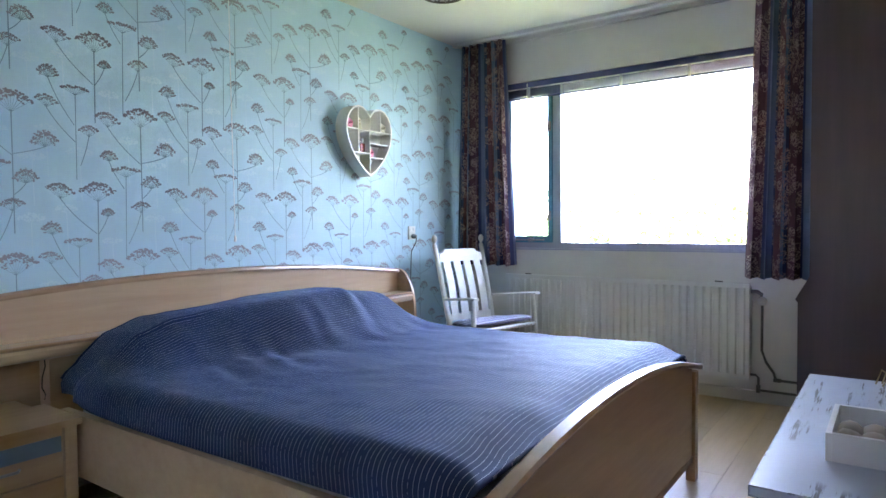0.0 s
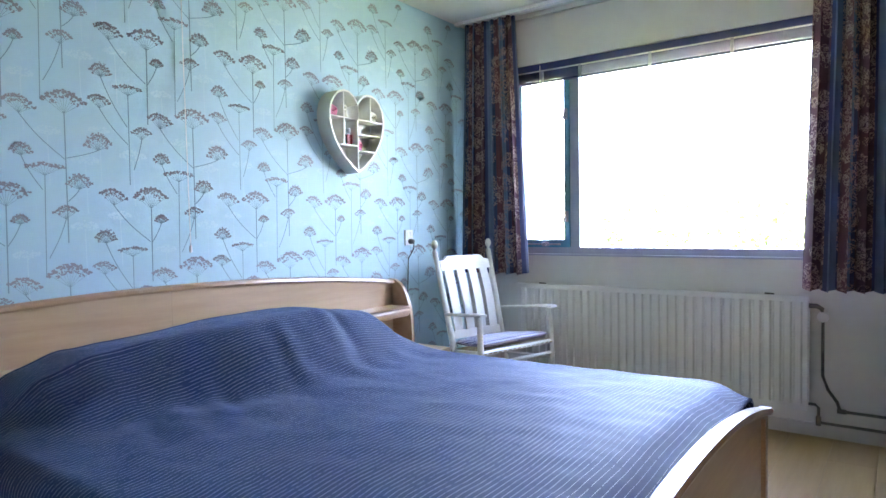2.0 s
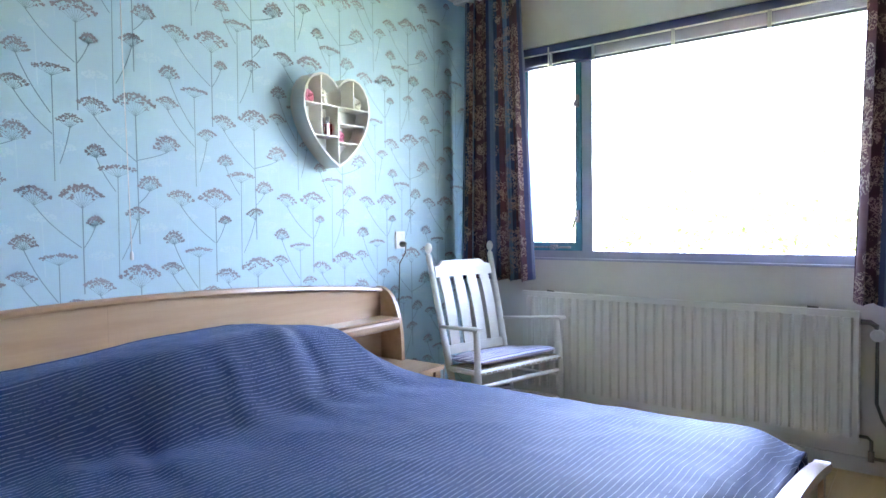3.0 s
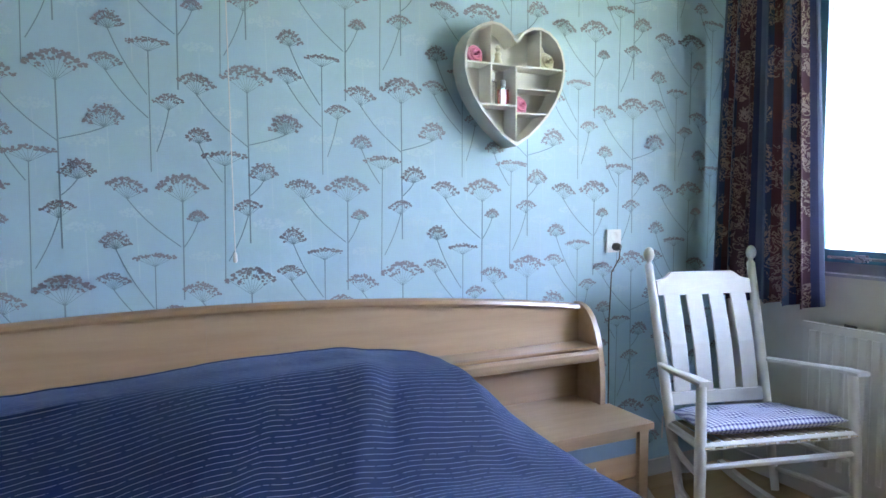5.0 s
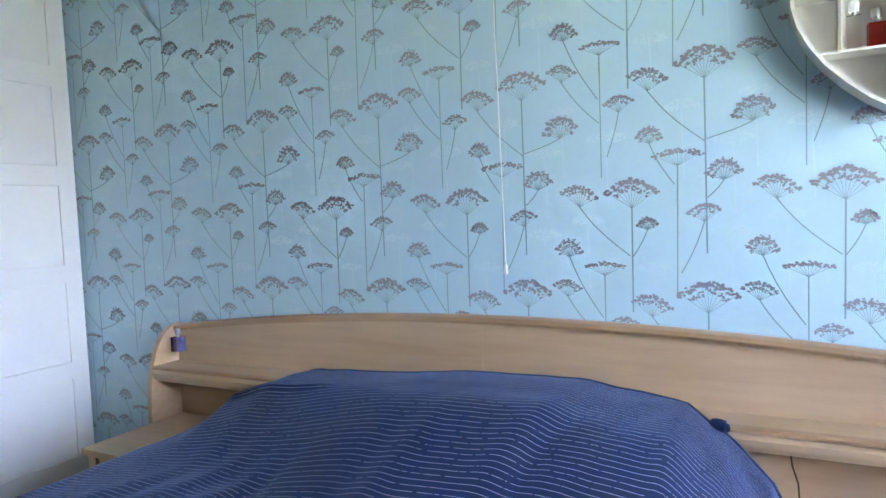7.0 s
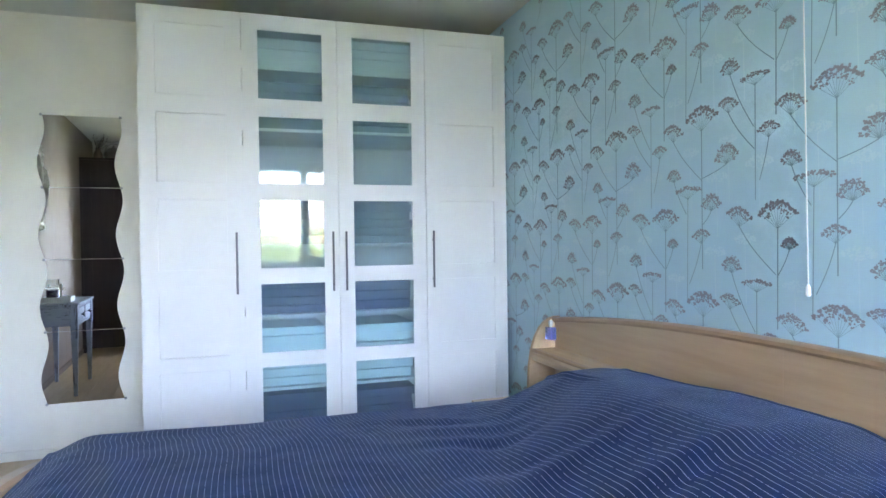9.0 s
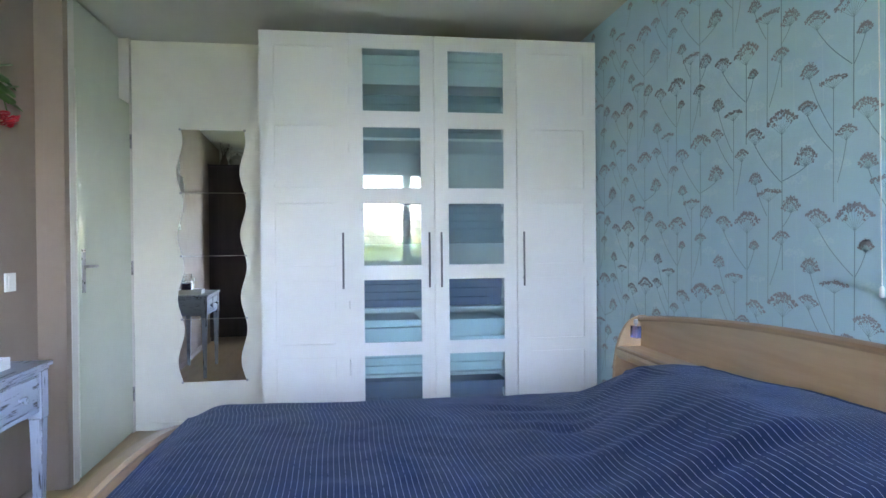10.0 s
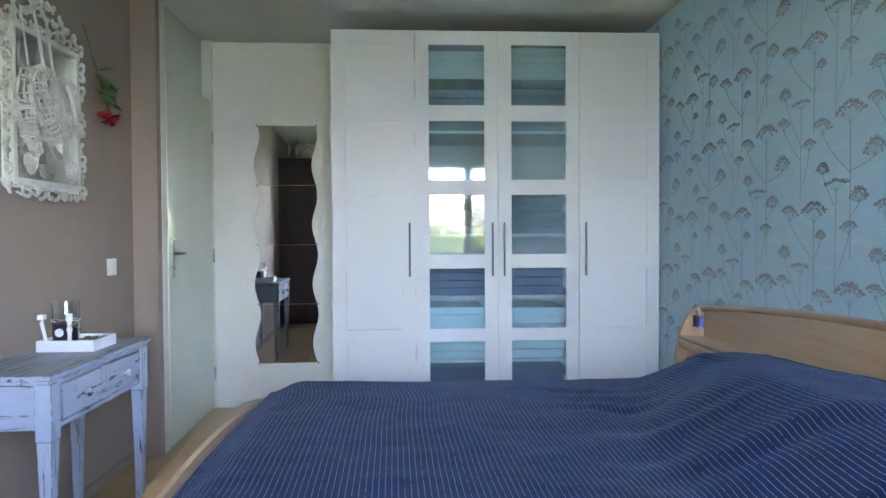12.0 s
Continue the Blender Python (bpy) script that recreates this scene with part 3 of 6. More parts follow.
# ---- door ----
def build_door():
    fr = tagged(new("door_frame"), label="off-white painted door frame with a closed panel above the door", category="door frame", kind="structure")
    z1 = 2.085
    part("jamb", B(0.862, 0.925, YD - 0.10, YD + 0.014, 0, H - 0.001), M_PLINTH, fr, bevel=0.004)
    part("stop", B(0.842, 0.8615, YD - 0.10, YD - 0.035, 0, H - 0.001), M_PLINTH, fr)
    part("jamb", B(0.001, 0.045, YD - 0.10, YD + 0.012, 0, H - 0.001), M_PLINTH, fr, bevel=0.004)
    part("transom", B(0.046, 0.841, YD - 0.10, YD - 0.02, z1 + 0.004, z1 + 0.02), M_PLINTH, fr)
    part("top_panel", B(0.046, 0.841, YD - 0.07, YD - 0.05, z1 + 0.021, H - 0.001), M_DOOR, fr, "painted panel above the door")
    d = tagged(new("door_1"), label="pale grey-green gloss painted flush door, closed, with a steel lever", category="door", kind="structure")
    d.matrix_basis = pose(0.047, YD - 0.028, 0, 0, 0, 0.6)
    leaf = part("leaf", B(0, 0.812, 0, 0.04, 0.012, z1), M_DOOR, d, bevel=0.003)
    part("edge_strip", B(0.8125, 0.8145, 0.004, 0.036, 0.015, z1 - 0.004), M_PLINTH, d)
    part("lock_face", B(0.815, 0.8165, 0.010, 0.030, 0.98, 1.15), M_METAL, d)
    part("lock_plate", B(0.735, 0.775, 0.0405, 0.046, 0.95, 1.175), M_METAL, d, "brushed steel lock plate", bevel=0.002)
    h = bmesh.new()
    tube(h, [(0.755, 0.045, 1.085), (0.755, 0.064, 1.085), (0.74, 0.070, 1.085), (0.645, 0.070, 1.083)], 0.008, 10)
    part("lever", h, M_METAL, d, "steel door lever", smooth=True)
    part("keyhole", T(lathe, [(0.006, 0.0462), (0.006, 0.048)], (0.755, 0, 1.0), axis="y", n=12), M_GREY, d)
    for z in (0.25, 1.05, 1.85):
        part("hinge", T(tube, [(-0.002, 0.045, z - 0.045), (-0.002, 0.045, z + 0.045)], 0.007), M_METAL, d, smooth=True)


build_door()


# ---- bed ----
BX0, BX1, BYF = 1.755, 3.47, -2.150


def arc_z(x, x0, x1, zend, rise):
    u = (2 * x - x0 - x1) / (x1 - x0)
    return zend + rise * (1 - u * u)


def build_headboard():
    h = thing("headboard_unit", (0, 0, 0), "light beech headboard with arched top and shelf, against blue wallpaper", "headboard")
    x0, x1 = 1.221, 4.086
    n = 34
    top = [(x0 + (x1 - x0) * i / n) for i in range(n + 1)]
    mid = 2.647
    for a, b in ((x0 + 0.024, mid - 0.0003), (mid + 0.0003, x1 - 0.024)):
        xs = [a + (b - a) * i / 20 for i in range(21)]
        part("back_panel", T(prism, [(a, 0.30), (b, 0.30)] + [(x, arc_z(x, x0, x1, 0.776, 0.090)) for x in xs[::-1]], "y", -0.040, -0.020), M_OAK, h, bevel=0.0015)
    cap = bmesh.new()
    sec = [(-0.010, 0.0), (-0.010, 0.020), (-0.018, 0.026), (-0.046, 0.028), (-0.058, 0.021), (-0.061, 0.010), (-0.056, 0.001), (-0.042, 0.0)]
    rings = []
    for i in range(n + 1):
        x = x0 + 0.026 + (x1 - x0 - 0.052) * i / n
        z = arc_z(x, x0, x1, 0.7765, 0.090)
        rings.append([cap.verts.new((x, y, z + dz)) for y, dz in sec])
    for a, b in zip(rings, rings[1:]):
        for k in range(len(sec)):
            cap.faces.new((a[k], a[(k + 1) % len(sec)], b[(k + 1) % len(sec)], b[k]))
    cap.faces.new(rings[0][::-1])
    cap.faces.new(rings[-1])
    part("top_rail", cap, M_CAP, h, "rounded beech top rail", smooth=True)
    side = [(-0.010, 0.03), (-0.184, 0.03), (-0.187, 0.30), (-0.186, 0.48), (-0.181, 0.57), (-0.168, 0.65), (-0.148, 0.71), (-0.122, 0.757), (-0.095, 0.786), (-0.066, 0.803), (-0.040, 0.810), (-0.010, 0.810)]
    for a in (x0, x1 - 0.024):
        part("side_panel", T(prism, side, "x", a, a + 0.024), M_OAK, h, bevel=0.006)
    part("shelf", B(x0 + 0.0245, x1 - 0.0245, -0.146, -0.041, 0.636, 0.655), M_OAK, h)
    f = bmesh.new()
    prism(f, [(-0.1465, 0.6565), (-0.168, 0.6565), (-0.173, 0.652), (-0.172, 0.644), (-0.165, 0.642), (-0.1465, 0.642)], "x", x0 + 0.0245, x1 - 0.0245)
    part("shelf_nosing", f, M_CAP, h, smooth=True)
    f = bmesh.new()
    prism(f, [(-0.139, 0.6355), (-0.166, 0.6405), (-0.174, 0.630), (-0.173, 0.615), (-0.165, 0.600), (-0.148, 0.592), (-0.139, 0.592)], "x", x0 + 0.0245, x1 - 0.0245)
    part("fascia", f, M_OAK, h, smooth=True)
    part("front_panel", B(1.80, 3.495, -0.128, -0.112, 0.30, 0.6355), M_OAK, h, bevel=0.002)
    for x in (1.80, 3.477):
        part("divider", B(x, x + 0.018, -0.1115, -0.0405, 0.30, 0.6355), M_OAK, h)
    return h


build_headboard()


def build_lamp_cords():
    for x, s in ((1.785, -1), (3.51, 1)):
        c = thing("lamp_cord", (x, -0.135, 0.432), "thin black bedside lamp cord hanging from the beech headboard shelf", "cable", "cords under the headboard shelf")
        part("cord", T(tube, [(0, 0.010, 0.159), (0.004 * s, -0.003, 0.13), (0.016 * s, -0.004, 0.09), (0.018 * s, -0.004, 0.05), (0.004 * s, 0, 0.02), (0.012 * s, -0.01, 0.003)], 0.0022, 6), M_GREY, c, smooth=True)


build_lamp_cords()


def nightstand(x0, x1, front, label):
    s = thing("nightstand", (x0, 0, 0), label, "nightstand", "nightstands beside the bed")
    w = x1 - x0
    part("top", B(0, w, front, -0.1905, 0.408, 0.431), M_OAK, s, bevel=0.008, seg=3)
    part("top", B(0.0, w - 0.045, -0.190, -0.0415, 0.408, 0.431), M_OAK, s)
    for px in (0.012, w - 0.052):
        part("post", B(px, px + 0.04, front + 0.015, front + 0.055, 0, 0.4075), M_OAK, s, bevel=0.003)
    part("side", B(0.016, 0.034, front + 0.056, -0.190, 0.06, 0.4075), M_OAK, s)
    part("side", B(w - 0.034, w - 0.016, front + 0.056, -0.190, 0.06, 0.4075), M_OAK, s)
    for z0, z1 in ((0.235, 0.402), (0.06, 0.229)):
        d = part("drawer", B(0.055, w - 0.055, front + 0.028, front + 0.046, z0, z1), M_OAK, s, bevel=0.002)
        if z0 > 0.2:
            part("inlay", B(0.06, w - 0.06, front + 0.0255, front + 0.0278, z0 + 0.085, z0 + 0.14), M_FABBLUE, d, "slate blue inlaid strip")
        part("handle", T(tube, [(w / 2 - 0.06, front + 0.0275, z0 + 0.06), (w / 2 - 0.05, front + 0.008, z0 + 0.06), (w / 2 + 0.05, front + 0.008, z0 + 0.06), (w / 2 + 0.06, front + 0.0275, z0 + 0.06)], 0.005), M_METAL, d, smooth=True)
    return s


nightstand(1.248, 1.752, -0.490, "light beech nightstand with slate blue inlay, beside the bed")
nightstand(3.500, 4.100, -0.435, "light beech nightstand with blue inlay, between bed and rocking chair")


def build_bed():
    b = thing("bed_frame", (0, 0, 0), "wide beech bed frame with arched footboard", "bed")
    for x in (BX0, BX1 - 0.03):
        part("side_rail", B(x, x + 0.028, BYF + 0.04, -0.32, 0.205, 0.432), M_OAK, b, bevel=0.004)
    n = 30
    fx0, fx1 = BX0 - 0.02, BX1 + 0.045
    xs = [fx0 + (fx1 - fx0) * i / n for i in range(n + 1)]
    inner = [x for x in xs if fx0 + 0.045 < x < fx1 - 0.045]
    part("footboard_panel", T(prism, [(inner[0], 0.11), (inner[-1], 0.11)] + [(x, arc_z(x, fx0, fx1, 0.472, 0.108)) for x in inner[::-1]], "y", BYF + 0.004, BYF + 0.021), M_CAP, b)
    for x in (fx0 + 0.005, fx1 - 0.050):
        part("leg", B(x, x + 0.045, BYF - 0.008, BYF + 0.030, 0, 0.4715), M_CAP, b, bevel=0.004)
    part("foot_rail", B(fx0 + 0.055, fx1 - 0.055, BYF + 0.001, BYF + 0.028, 0.085, 0.112), M_CAP, b, bevel=0.004)
    cap = bmesh.new()
    sec = [(-0.018, 0.003), (-0.021, 0.012), (-0.016, 0.024), (0.022, 0.024), (0.028, 0.012), (0.024, 0.003)]
    rings = []
    for x in [fx0 - 0.018] + xs + [fx1 + 0.018]:
        z = arc_z(min(max(x, fx0), fx1), fx0, fx1, 0.472, 0.108)
        rings.append([cap.verts.new((x, BYF + y, z + dz)) for y, dz in sec])
    for a, c in zip(rings, rings[1:]):
        for k in range(6):
            cap.faces.new((a[k], a[(k + 1) % 6], c[(k + 1) % 6], c[k]))
    cap.faces.new(rings[0][::-1])
    cap.faces.new(rings[-1])
    part("foot_cap", cap, M_CAP, b, "glossy arched footboard cap", smooth=True)
    for y in (-0.7, -1.5):
        part("slat_support", B(BX0 + 0.03, BX1 - 0.032, y, y + 0.06, 0.20, 0.24), M_OAK, b)
    m = thing("mattress", (0, 0, 0.241), "white mattress under the navy duvet", "mattress")
    part("mattress_body", B(BX0 + 0.085, BX1 - 0.075, BYF + 0.08, -0.31, 0, 0.20), M_SHEET, m, bevel=0.03, seg=3)
    for x in (BX0 + 0.065, 2.62):
        p = thing("pillow", (x + (0.355 if x < 2.4 else 0.320), -0.395, 0.449), "white pillow under the duvet", "pillow", "pillows on the bed")
        bm = bmesh.new()
        bmesh.ops.create_uvsphere(bm, u_segments=20, v_segments=12, radius=1)
        for v in bm.verts:
            s = Vector((math.copysign(abs(v.co.x) ** 0.6, v.co.x), math.copysign(abs(v.co.y) ** 0.6, v.co.y), v.co.z))
            v.co = Vector((s.x * 0.325, s.y * 0.12, s.z * 0.075 + 0.075))
        part("pillow_cover", bm, M_SHEET, p, smooth=True)


build_bed()


def smooth01(t):
    t = min(max(t, 0.0), 1.0)
    return t * t * (3 - 2 * t)


def interp(x, table):
    for (xa, za), (xb, zb) in zip(table, table[1:]):
        if x <= xb:
            return za + (zb - za) * smooth01((x - xa) / (xb - xa)) * 0.4 + (zb - za) * 0.6 * max(0, min(1, (x - xa) / (xb - xa)))
    return table[-1][1]


def build_duvet():
    """One cloth over pillows and mattress: a grid that goes up one side, over and down the other."""
    d = thing("duvet", (0, 0, 0), "navy duvet with fine white pinstripes, pulled over the pillows", "duvet")
    xl, xr = BX0 + 0.002, BX1 + 0.018
    W = xr - xl
    nu, nv = 150, 140
    y_top, y_foot = -0.225, BYF + 0.030
    bm = bmesh.new()
    uvl = bm.loops.layers.uv.new("UVMap")
    grid, uvs = [], []
    ridge = ((1.70, 0.50), (1.80, 0.56), (1.87, 0.60), (1.98, 0.69), (2.13, 0.738), (2.43, 0.756), (2.70, 0.774), (3.00, 0.784), (3.163, 0.758), (3.275, 0.742), (3.354, 0.675), (3.465, 0.56), (3.52, 0.47))
    r = 0.07
    for i in range(nu + 1):
        col, cu = [], []
        s = i / nu
        for j in range(nv + 1):
            t = j / nv
            y = y_top + (y_foot - y_top) * t
            hangl, hangr = 0.115, 0.20 + 0.03 * math.sin(y * 4 + 1)
            q = s * (W + hangl + hangr) - hangl
            flat = 0.578 + 0.010 * math.sin(2.2 * y + 0.8) + 0.020 * math.sin(math.pi * min(max(q / W, 0), 1))
            below = 0.0
            if q < r:
                k = q - r
                if k > -r * 1.57:
                    x, dz = xl + r + r * math.sin(k / r), -r * (1 - math.cos(k / r))
                else:
                    below = -k - r * 1.57
                    x, dz = xl + 0.012 * math.sin(y * 3 + 1) * min(1, below / 0.1), -r - below
            elif q > W - r:
                k = q - (W - r)
                if k < r * 1.57:
                    x, dz = xr - r + r * math.sin(k / r), -r * (1 - math.cos(k / r))
                else:
                    below = k - r * 1.57
                    x, dz = xr + (0.010 * math.sin(y * 15 + 2) + 0.02) * min(1, below / 0.15), -r - below
            else:
                x, dz = xl + q, 0.0
            up = smooth01((y + 0.92 - 0.13 * smooth01((2.65 - x) / 0.5)) / 0.42) if y < -0.46 else 1 - 1.6 * max(0, y + 0.40) ** 1.5
            rz = interp(min(max(x, 1.70), 3.49), ridge)
            z = flat * (1 - up) + rz * up + dz * (1 - 0.55 * up)
            z -= 0.045 * (1 - smooth01((y - y_foot) / 0.17)) ** 2
            top = 1.0 if 0 < q < W else 0.3
            if x < 1.9:
                x += 0.055 * smooth01((y + 0.42) / 0.05) * smooth01((1.9 - x) / 0.10) * 0.75
            wr = noise.noise(Vector((x * 3.2, y * 3.2, 0.3))) * 0.005
            band = math.exp(-((y + 0.88) / 0.15) ** 2)
            wr += 0.010 * band * top * noise.noise(Vector((x * 8 + y * 3, y * 3.0 - x * 1.5, 4.0)))
            wr += 0.003 * (1 - abs(noise.noise(Vector((x * 3 + y * 2.0, y * 4.0 - x, 9)))) * 2.2)
            wr += 0.0025 * noise.noise(Vector((x * 14, y * 10, 2)))
            for fx, fy, amp, wd in ((2.96, -0.66, 0.016, 0.035), (3.03, -0.66, -0.022, 0.03), (3.13, -0.64, 0.010, 0.03), (2.62, -0.80, -0.012, 0.03), (2.30, -0.86, 0.014, 0.03), (2.36, -0.86, -0.016, 0.025), (2.02, -0.90, 0.012, 0.03), (2.08, -0.90, -0.012, 0.025), (3.20, -0.46, -0.014, 0.030), (3.33, -0.50, 0.014, 0.035), (3.42, -0.55, -0.014, 0.03), (2.72, -0.70, 0.012, 0.03), (2.20, -0.80, 0.010, 0.03)):
                wr += 0.50 * amp * math.exp(-((x - fx - 0.35 * (y - fy)) / wd) ** 2) * math.exp(-((y - fy) / 0.15) ** 2)
            zs = z
            z += wr
            low = 0.434 if x < 2.6 else (0.472 if y > -0.53 else 0.34)
            if below > 0 and z < low + 0.02:
                z = low + 0.02 * max(0.0, (z - low + 0.10) / 0.12)
            z = max(z, low)
            zs = max(zs, low)
            col.append(bm.verts.new((x, y, z)))
            cu.append((q, y, zs))
        grid.append(col)
        uvs.append(cu)
    for i in range(nu + 1):
        run = 0.0
        for j in range(nv + 1):
            if j:
                a, b = grid[i][j - 1].co, grid[i][j].co
                run += math.hypot(b.y - a.y, (uvs[i][j][2] - zprev) * (1.0 if 0 < uvs[i][j][0] < W else 0.3))
            zprev = uvs[i][j][2]
            uvs[i][j] = (uvs[i][j][0], run)
    for i in range(nu):
        for j in range(nv):
            f = bm.faces.new((grid[i][j], grid[i][j + 1], grid[i + 1][j + 1], grid[i + 1][j]))
            for lp, (a, b) in zip(f.loops, ((i, j), (i, j + 1), (i + 1, j + 1), (i + 1, j))):
                lp[uvl].uv = uvs[a][b]
    hem = [grid[k][0].co.copy() for k in range(8, nu - 8, 2)]
    ob = part("cover", bm, M_DUVET, d, smooth=True)
    so = ob.modifiers.new("thickness", "SOLIDIFY")
    so.thickness, so.offset = 0.010, -1
    part("hem", T(tube, [h + Vector((0, 0.004, -0.006)) for h in hem], 0.009, 8), M_DUVET, d, "rolled top hem", smooth=True)
    c = bmesh.new()
    bmesh.ops.create_icosphere(c, subdivisions=3, radius=1)
    for v in c.verts:
        k = 1 + 0.25 * noise.noise(v.co * 2.5)
        v.co = Vector((3.352 + v.co.x * 0.026 * k, -0.225 + v.co.y * 0.016 * k, 0.672 + v.co.z * 0.020 * k))
    part("gathered_corner", c, M_DUVET, d, "bunched corner of the duvet", smooth=True)
    return d


build_duvet()


def bottle(name, at, w, dpt, h, glass, label, cap, rz=0):
    b = thing(name, at, label, "perfume bottle", rz=rz)
    part("flask", B(-w / 2, w / 2, -dpt / 2, dpt / 2, 0, h), glass, b, bevel=0.004)
    part("neck", T(lathe, [(0.006, h + 0.0005), (0.006, h + 0.008)], n=12), M_METAL, b, smooth=True)
    part("cap", T(lathe, [(0.010, h + 0.0085), (0.011, h + 0.012), (0.011, h + 0.030), (0.009, h + 0.033)], n=16), cap, b, smooth=True)
    return b


bottle("perfume_bottle", (1.325, -0.105, 0.7105), 0.052, 0.026, 0.058, M_PERFB, "small square blue glass perfume bottle on the headboard shelf", M_METAL, 12)


# ---- rocking chair ----
def build_chair():
    c = thing("rocking_chair", (4.445, -0.505, 0), "white slat-back rocking chair with woven seat, beside the bed", "rocking chair", rz=-14)
    c.scale = (1.13, 0.97, 1.02)

    def back(s, z):
        """A point of the back: s from -1 to 1 across, at height z."""
        u = (z - 0.36) / 0.66
        return (s * (0.185 + 0.018 * u), 0.12 + 0.165 * u + 0.01 * u * u, z)
    for s in (-1, 1):
        pts = [back(s, z) for z in (0.10, 0.22, 0.36, 0.55, 0.75, 0.945)]
        post = part("back_post", T(tube, pts, [0.014, 0.016, 0.019, 0.018, 0.017, 0.015], 12), M_CHAIR, c, smooth=True)
        bx, by, bz = back(s, 0.945)
        part("finial", T(lathe, [(0.011, 0), (0.013, 0.004), (0.009, 0.012), (0.009, 0.018), (0.016, 0.028), (0.0195, 0.042), (0.017, 0.056), (0.010, 0.068), (0.003, 0.072)], (bx, by, bz - 0.002), n=14), M_CHAIR, post, smooth=True)
        part("front_leg", T(tube, [(s * 0.268, -0.225, 0.045), (s * 0.262, -0.215, 0.36), (s * 0.255, -0.200, 0.602)], [0.014, 0.018, 0.015], 12), M_CHAIR, c, smooth=True)
        a = bmesh.new()
        ax, ay, az = back(s, 0.585)
        pts = [(s * 0.205, ay - 0.01, 0.578), (s * 0.235, -0.02, 0.594), (s * 0.255, -0.17, 0.610), (s * 0.262, -0.240, 0.612)]
        w = [0.010, 0.015, 0.020, 0.022]
        rings = []
        for p, k in zip(pts, w):
            rings.append([a.verts.new((p[0] + dx * k, p[1], p[2] + dz * 0.008)) for dx, dz in ((-1, -1), (1, -1), (1.05, 0.3), (0.7, 1), (-0.7, 1), (-1.05, 0.3))])
        for r1, r2 in zip(rings, rings[1:]):
            for k in range(6):
                a.faces.new((r1[k], r1[(k + 1) % 6], r2[(k + 1) % 6], r2[k]))
        a.faces.new(rings[0][::-1])
        a.faces.new(rings[-1])
        part("armrest", a, M_CHAIR, c, bevel=0.002)
        rk = bmesh.new()
        pr = []
        for i in range(17):
            y = -0.34 + 0.76 * i / 16
            pr.append((s * (0.265 - 0.08 * i / 16), y, 0.016 + ((y - 0.02) ** 2) * 0.30))
        rings = []
        for p in pr:
            rings.append([rk.verts.new((p[0] + dx, p[1], p[2] + dz)) for dx, dz in ((-0.012, -0.014), (0.012, -0.014), (0.012, 0.016), (-0.012, 0.016))])
        for r1, r2 in zip(rings, rings[1:]):
            for k in range(4):
                rk.faces.new((r1[k], r1[(k + 1) % 4], r2[(k + 1) % 4], r2[k]))
        rk.faces.new(rings[0][::-1])
        rk.faces.new(rings[-1])
        part("rocker", rk, M_CHAIR, c, bevel=0.003)
        for z in (0.18, 0.30):
            p0 = back(s, z)
            part("side_stretcher", T(tube, [(s * 0.262, -0.218, z), (s * 0.23, -0.05, z), p0], [0.008, 0.011, 0.008]), M_CHAIR, c, smooth=True)
    for z in (0.18, 0.335):
        part("front_stretcher", T(tube, [(-0.262, -0.218, z), (0, -0.220, z), (0.262, -0.218, z)], [0.009, 0.012, 0.009]), M_CHAIR, c, smooth=True)
    p0, p1 = back(-1, 0.20), back(1, 0.20)
    part("back_stretcher", T(tube, [p0, p1], 0.010), M_CHAIR, c, smooth=True)
    # crest rail with clipped corners, lower rail, slats
    cr = bmesh.new()
    y0 = back(0, 0.86)[1]
    pts = [(-0.182, 0.83), (0.182, 0.83), (0.182, 0.885), (0.150, 0.892), (0.120, 0.915), (-0.120, 0.915), (-0.150, 0.892), (-0.182, 0.885)]
    prism(cr, pts, "y", -0.009, 0.009)
    for v in cr.verts:
        v.co.y += back(0, v.co.z)[1] + 0.010 * math.cos(v.co.x * 8)
    part("crest_rail", cr, M_CHAIR, c, bevel=0.002)
    lr = B(-0.182, 0.182, -0.009, 0.009, 0.43, 0.475)
    for v in lr.verts:
        v.co.y += back(0, v.co.z)[1]
    part("lower_rail", lr, M_CHAIR, c, bevel=0.002)
    for k in range(4):
        x = -0.129 + 0.086 * k
        sl = bmesh.new()
        hw = 0.029
        rings = []
        for z in [0.474, 0.56, 0.65, 0.74, 0.831]:
            yy = back(0, z)[1] - 0.012 * math.sin((z - 0.47) / 0.36 * math.pi)
            rings.append([sl.verts.new((x + dx, yy + dy, z)) for dx, dy in ((-hw, -0.005), (hw, -0.005), (hw, 0.005), (-hw, 0.005))])
        for r1, r2 in zip(rings, rings[1:]):
            for q in range(4):
                sl.faces.new((r1[q], r1[(q + 1) % 4], r2[(q + 1) % 4], r2[q]))
        sl.faces.new(rings[0][::-1])
        sl.faces.new(rings[-1])
        part("back_slat", sl, M_CHAIR, c)
    # seat frame and woven seat
    fr = bmesh.new()
    tube(fr, [(-0.262, -0.215, 0.402), (0.262, -0.215, 0.402)], 0.014)
    tube(fr, [(-0.262, -0.215, 0.402), (-0.185, 0.12, 0.36)], 0.014)
    tube(fr, [(0.262, -0.215, 0.402), (0.185, 0.12, 0.36)], 0.014)
    tube(fr, [(-0.185, 0.12, 0.36), (0.185, 0.12, 0.36)], 0.014)
    part("seat_frame", fr, M_CHAIR, c, smooth=True)
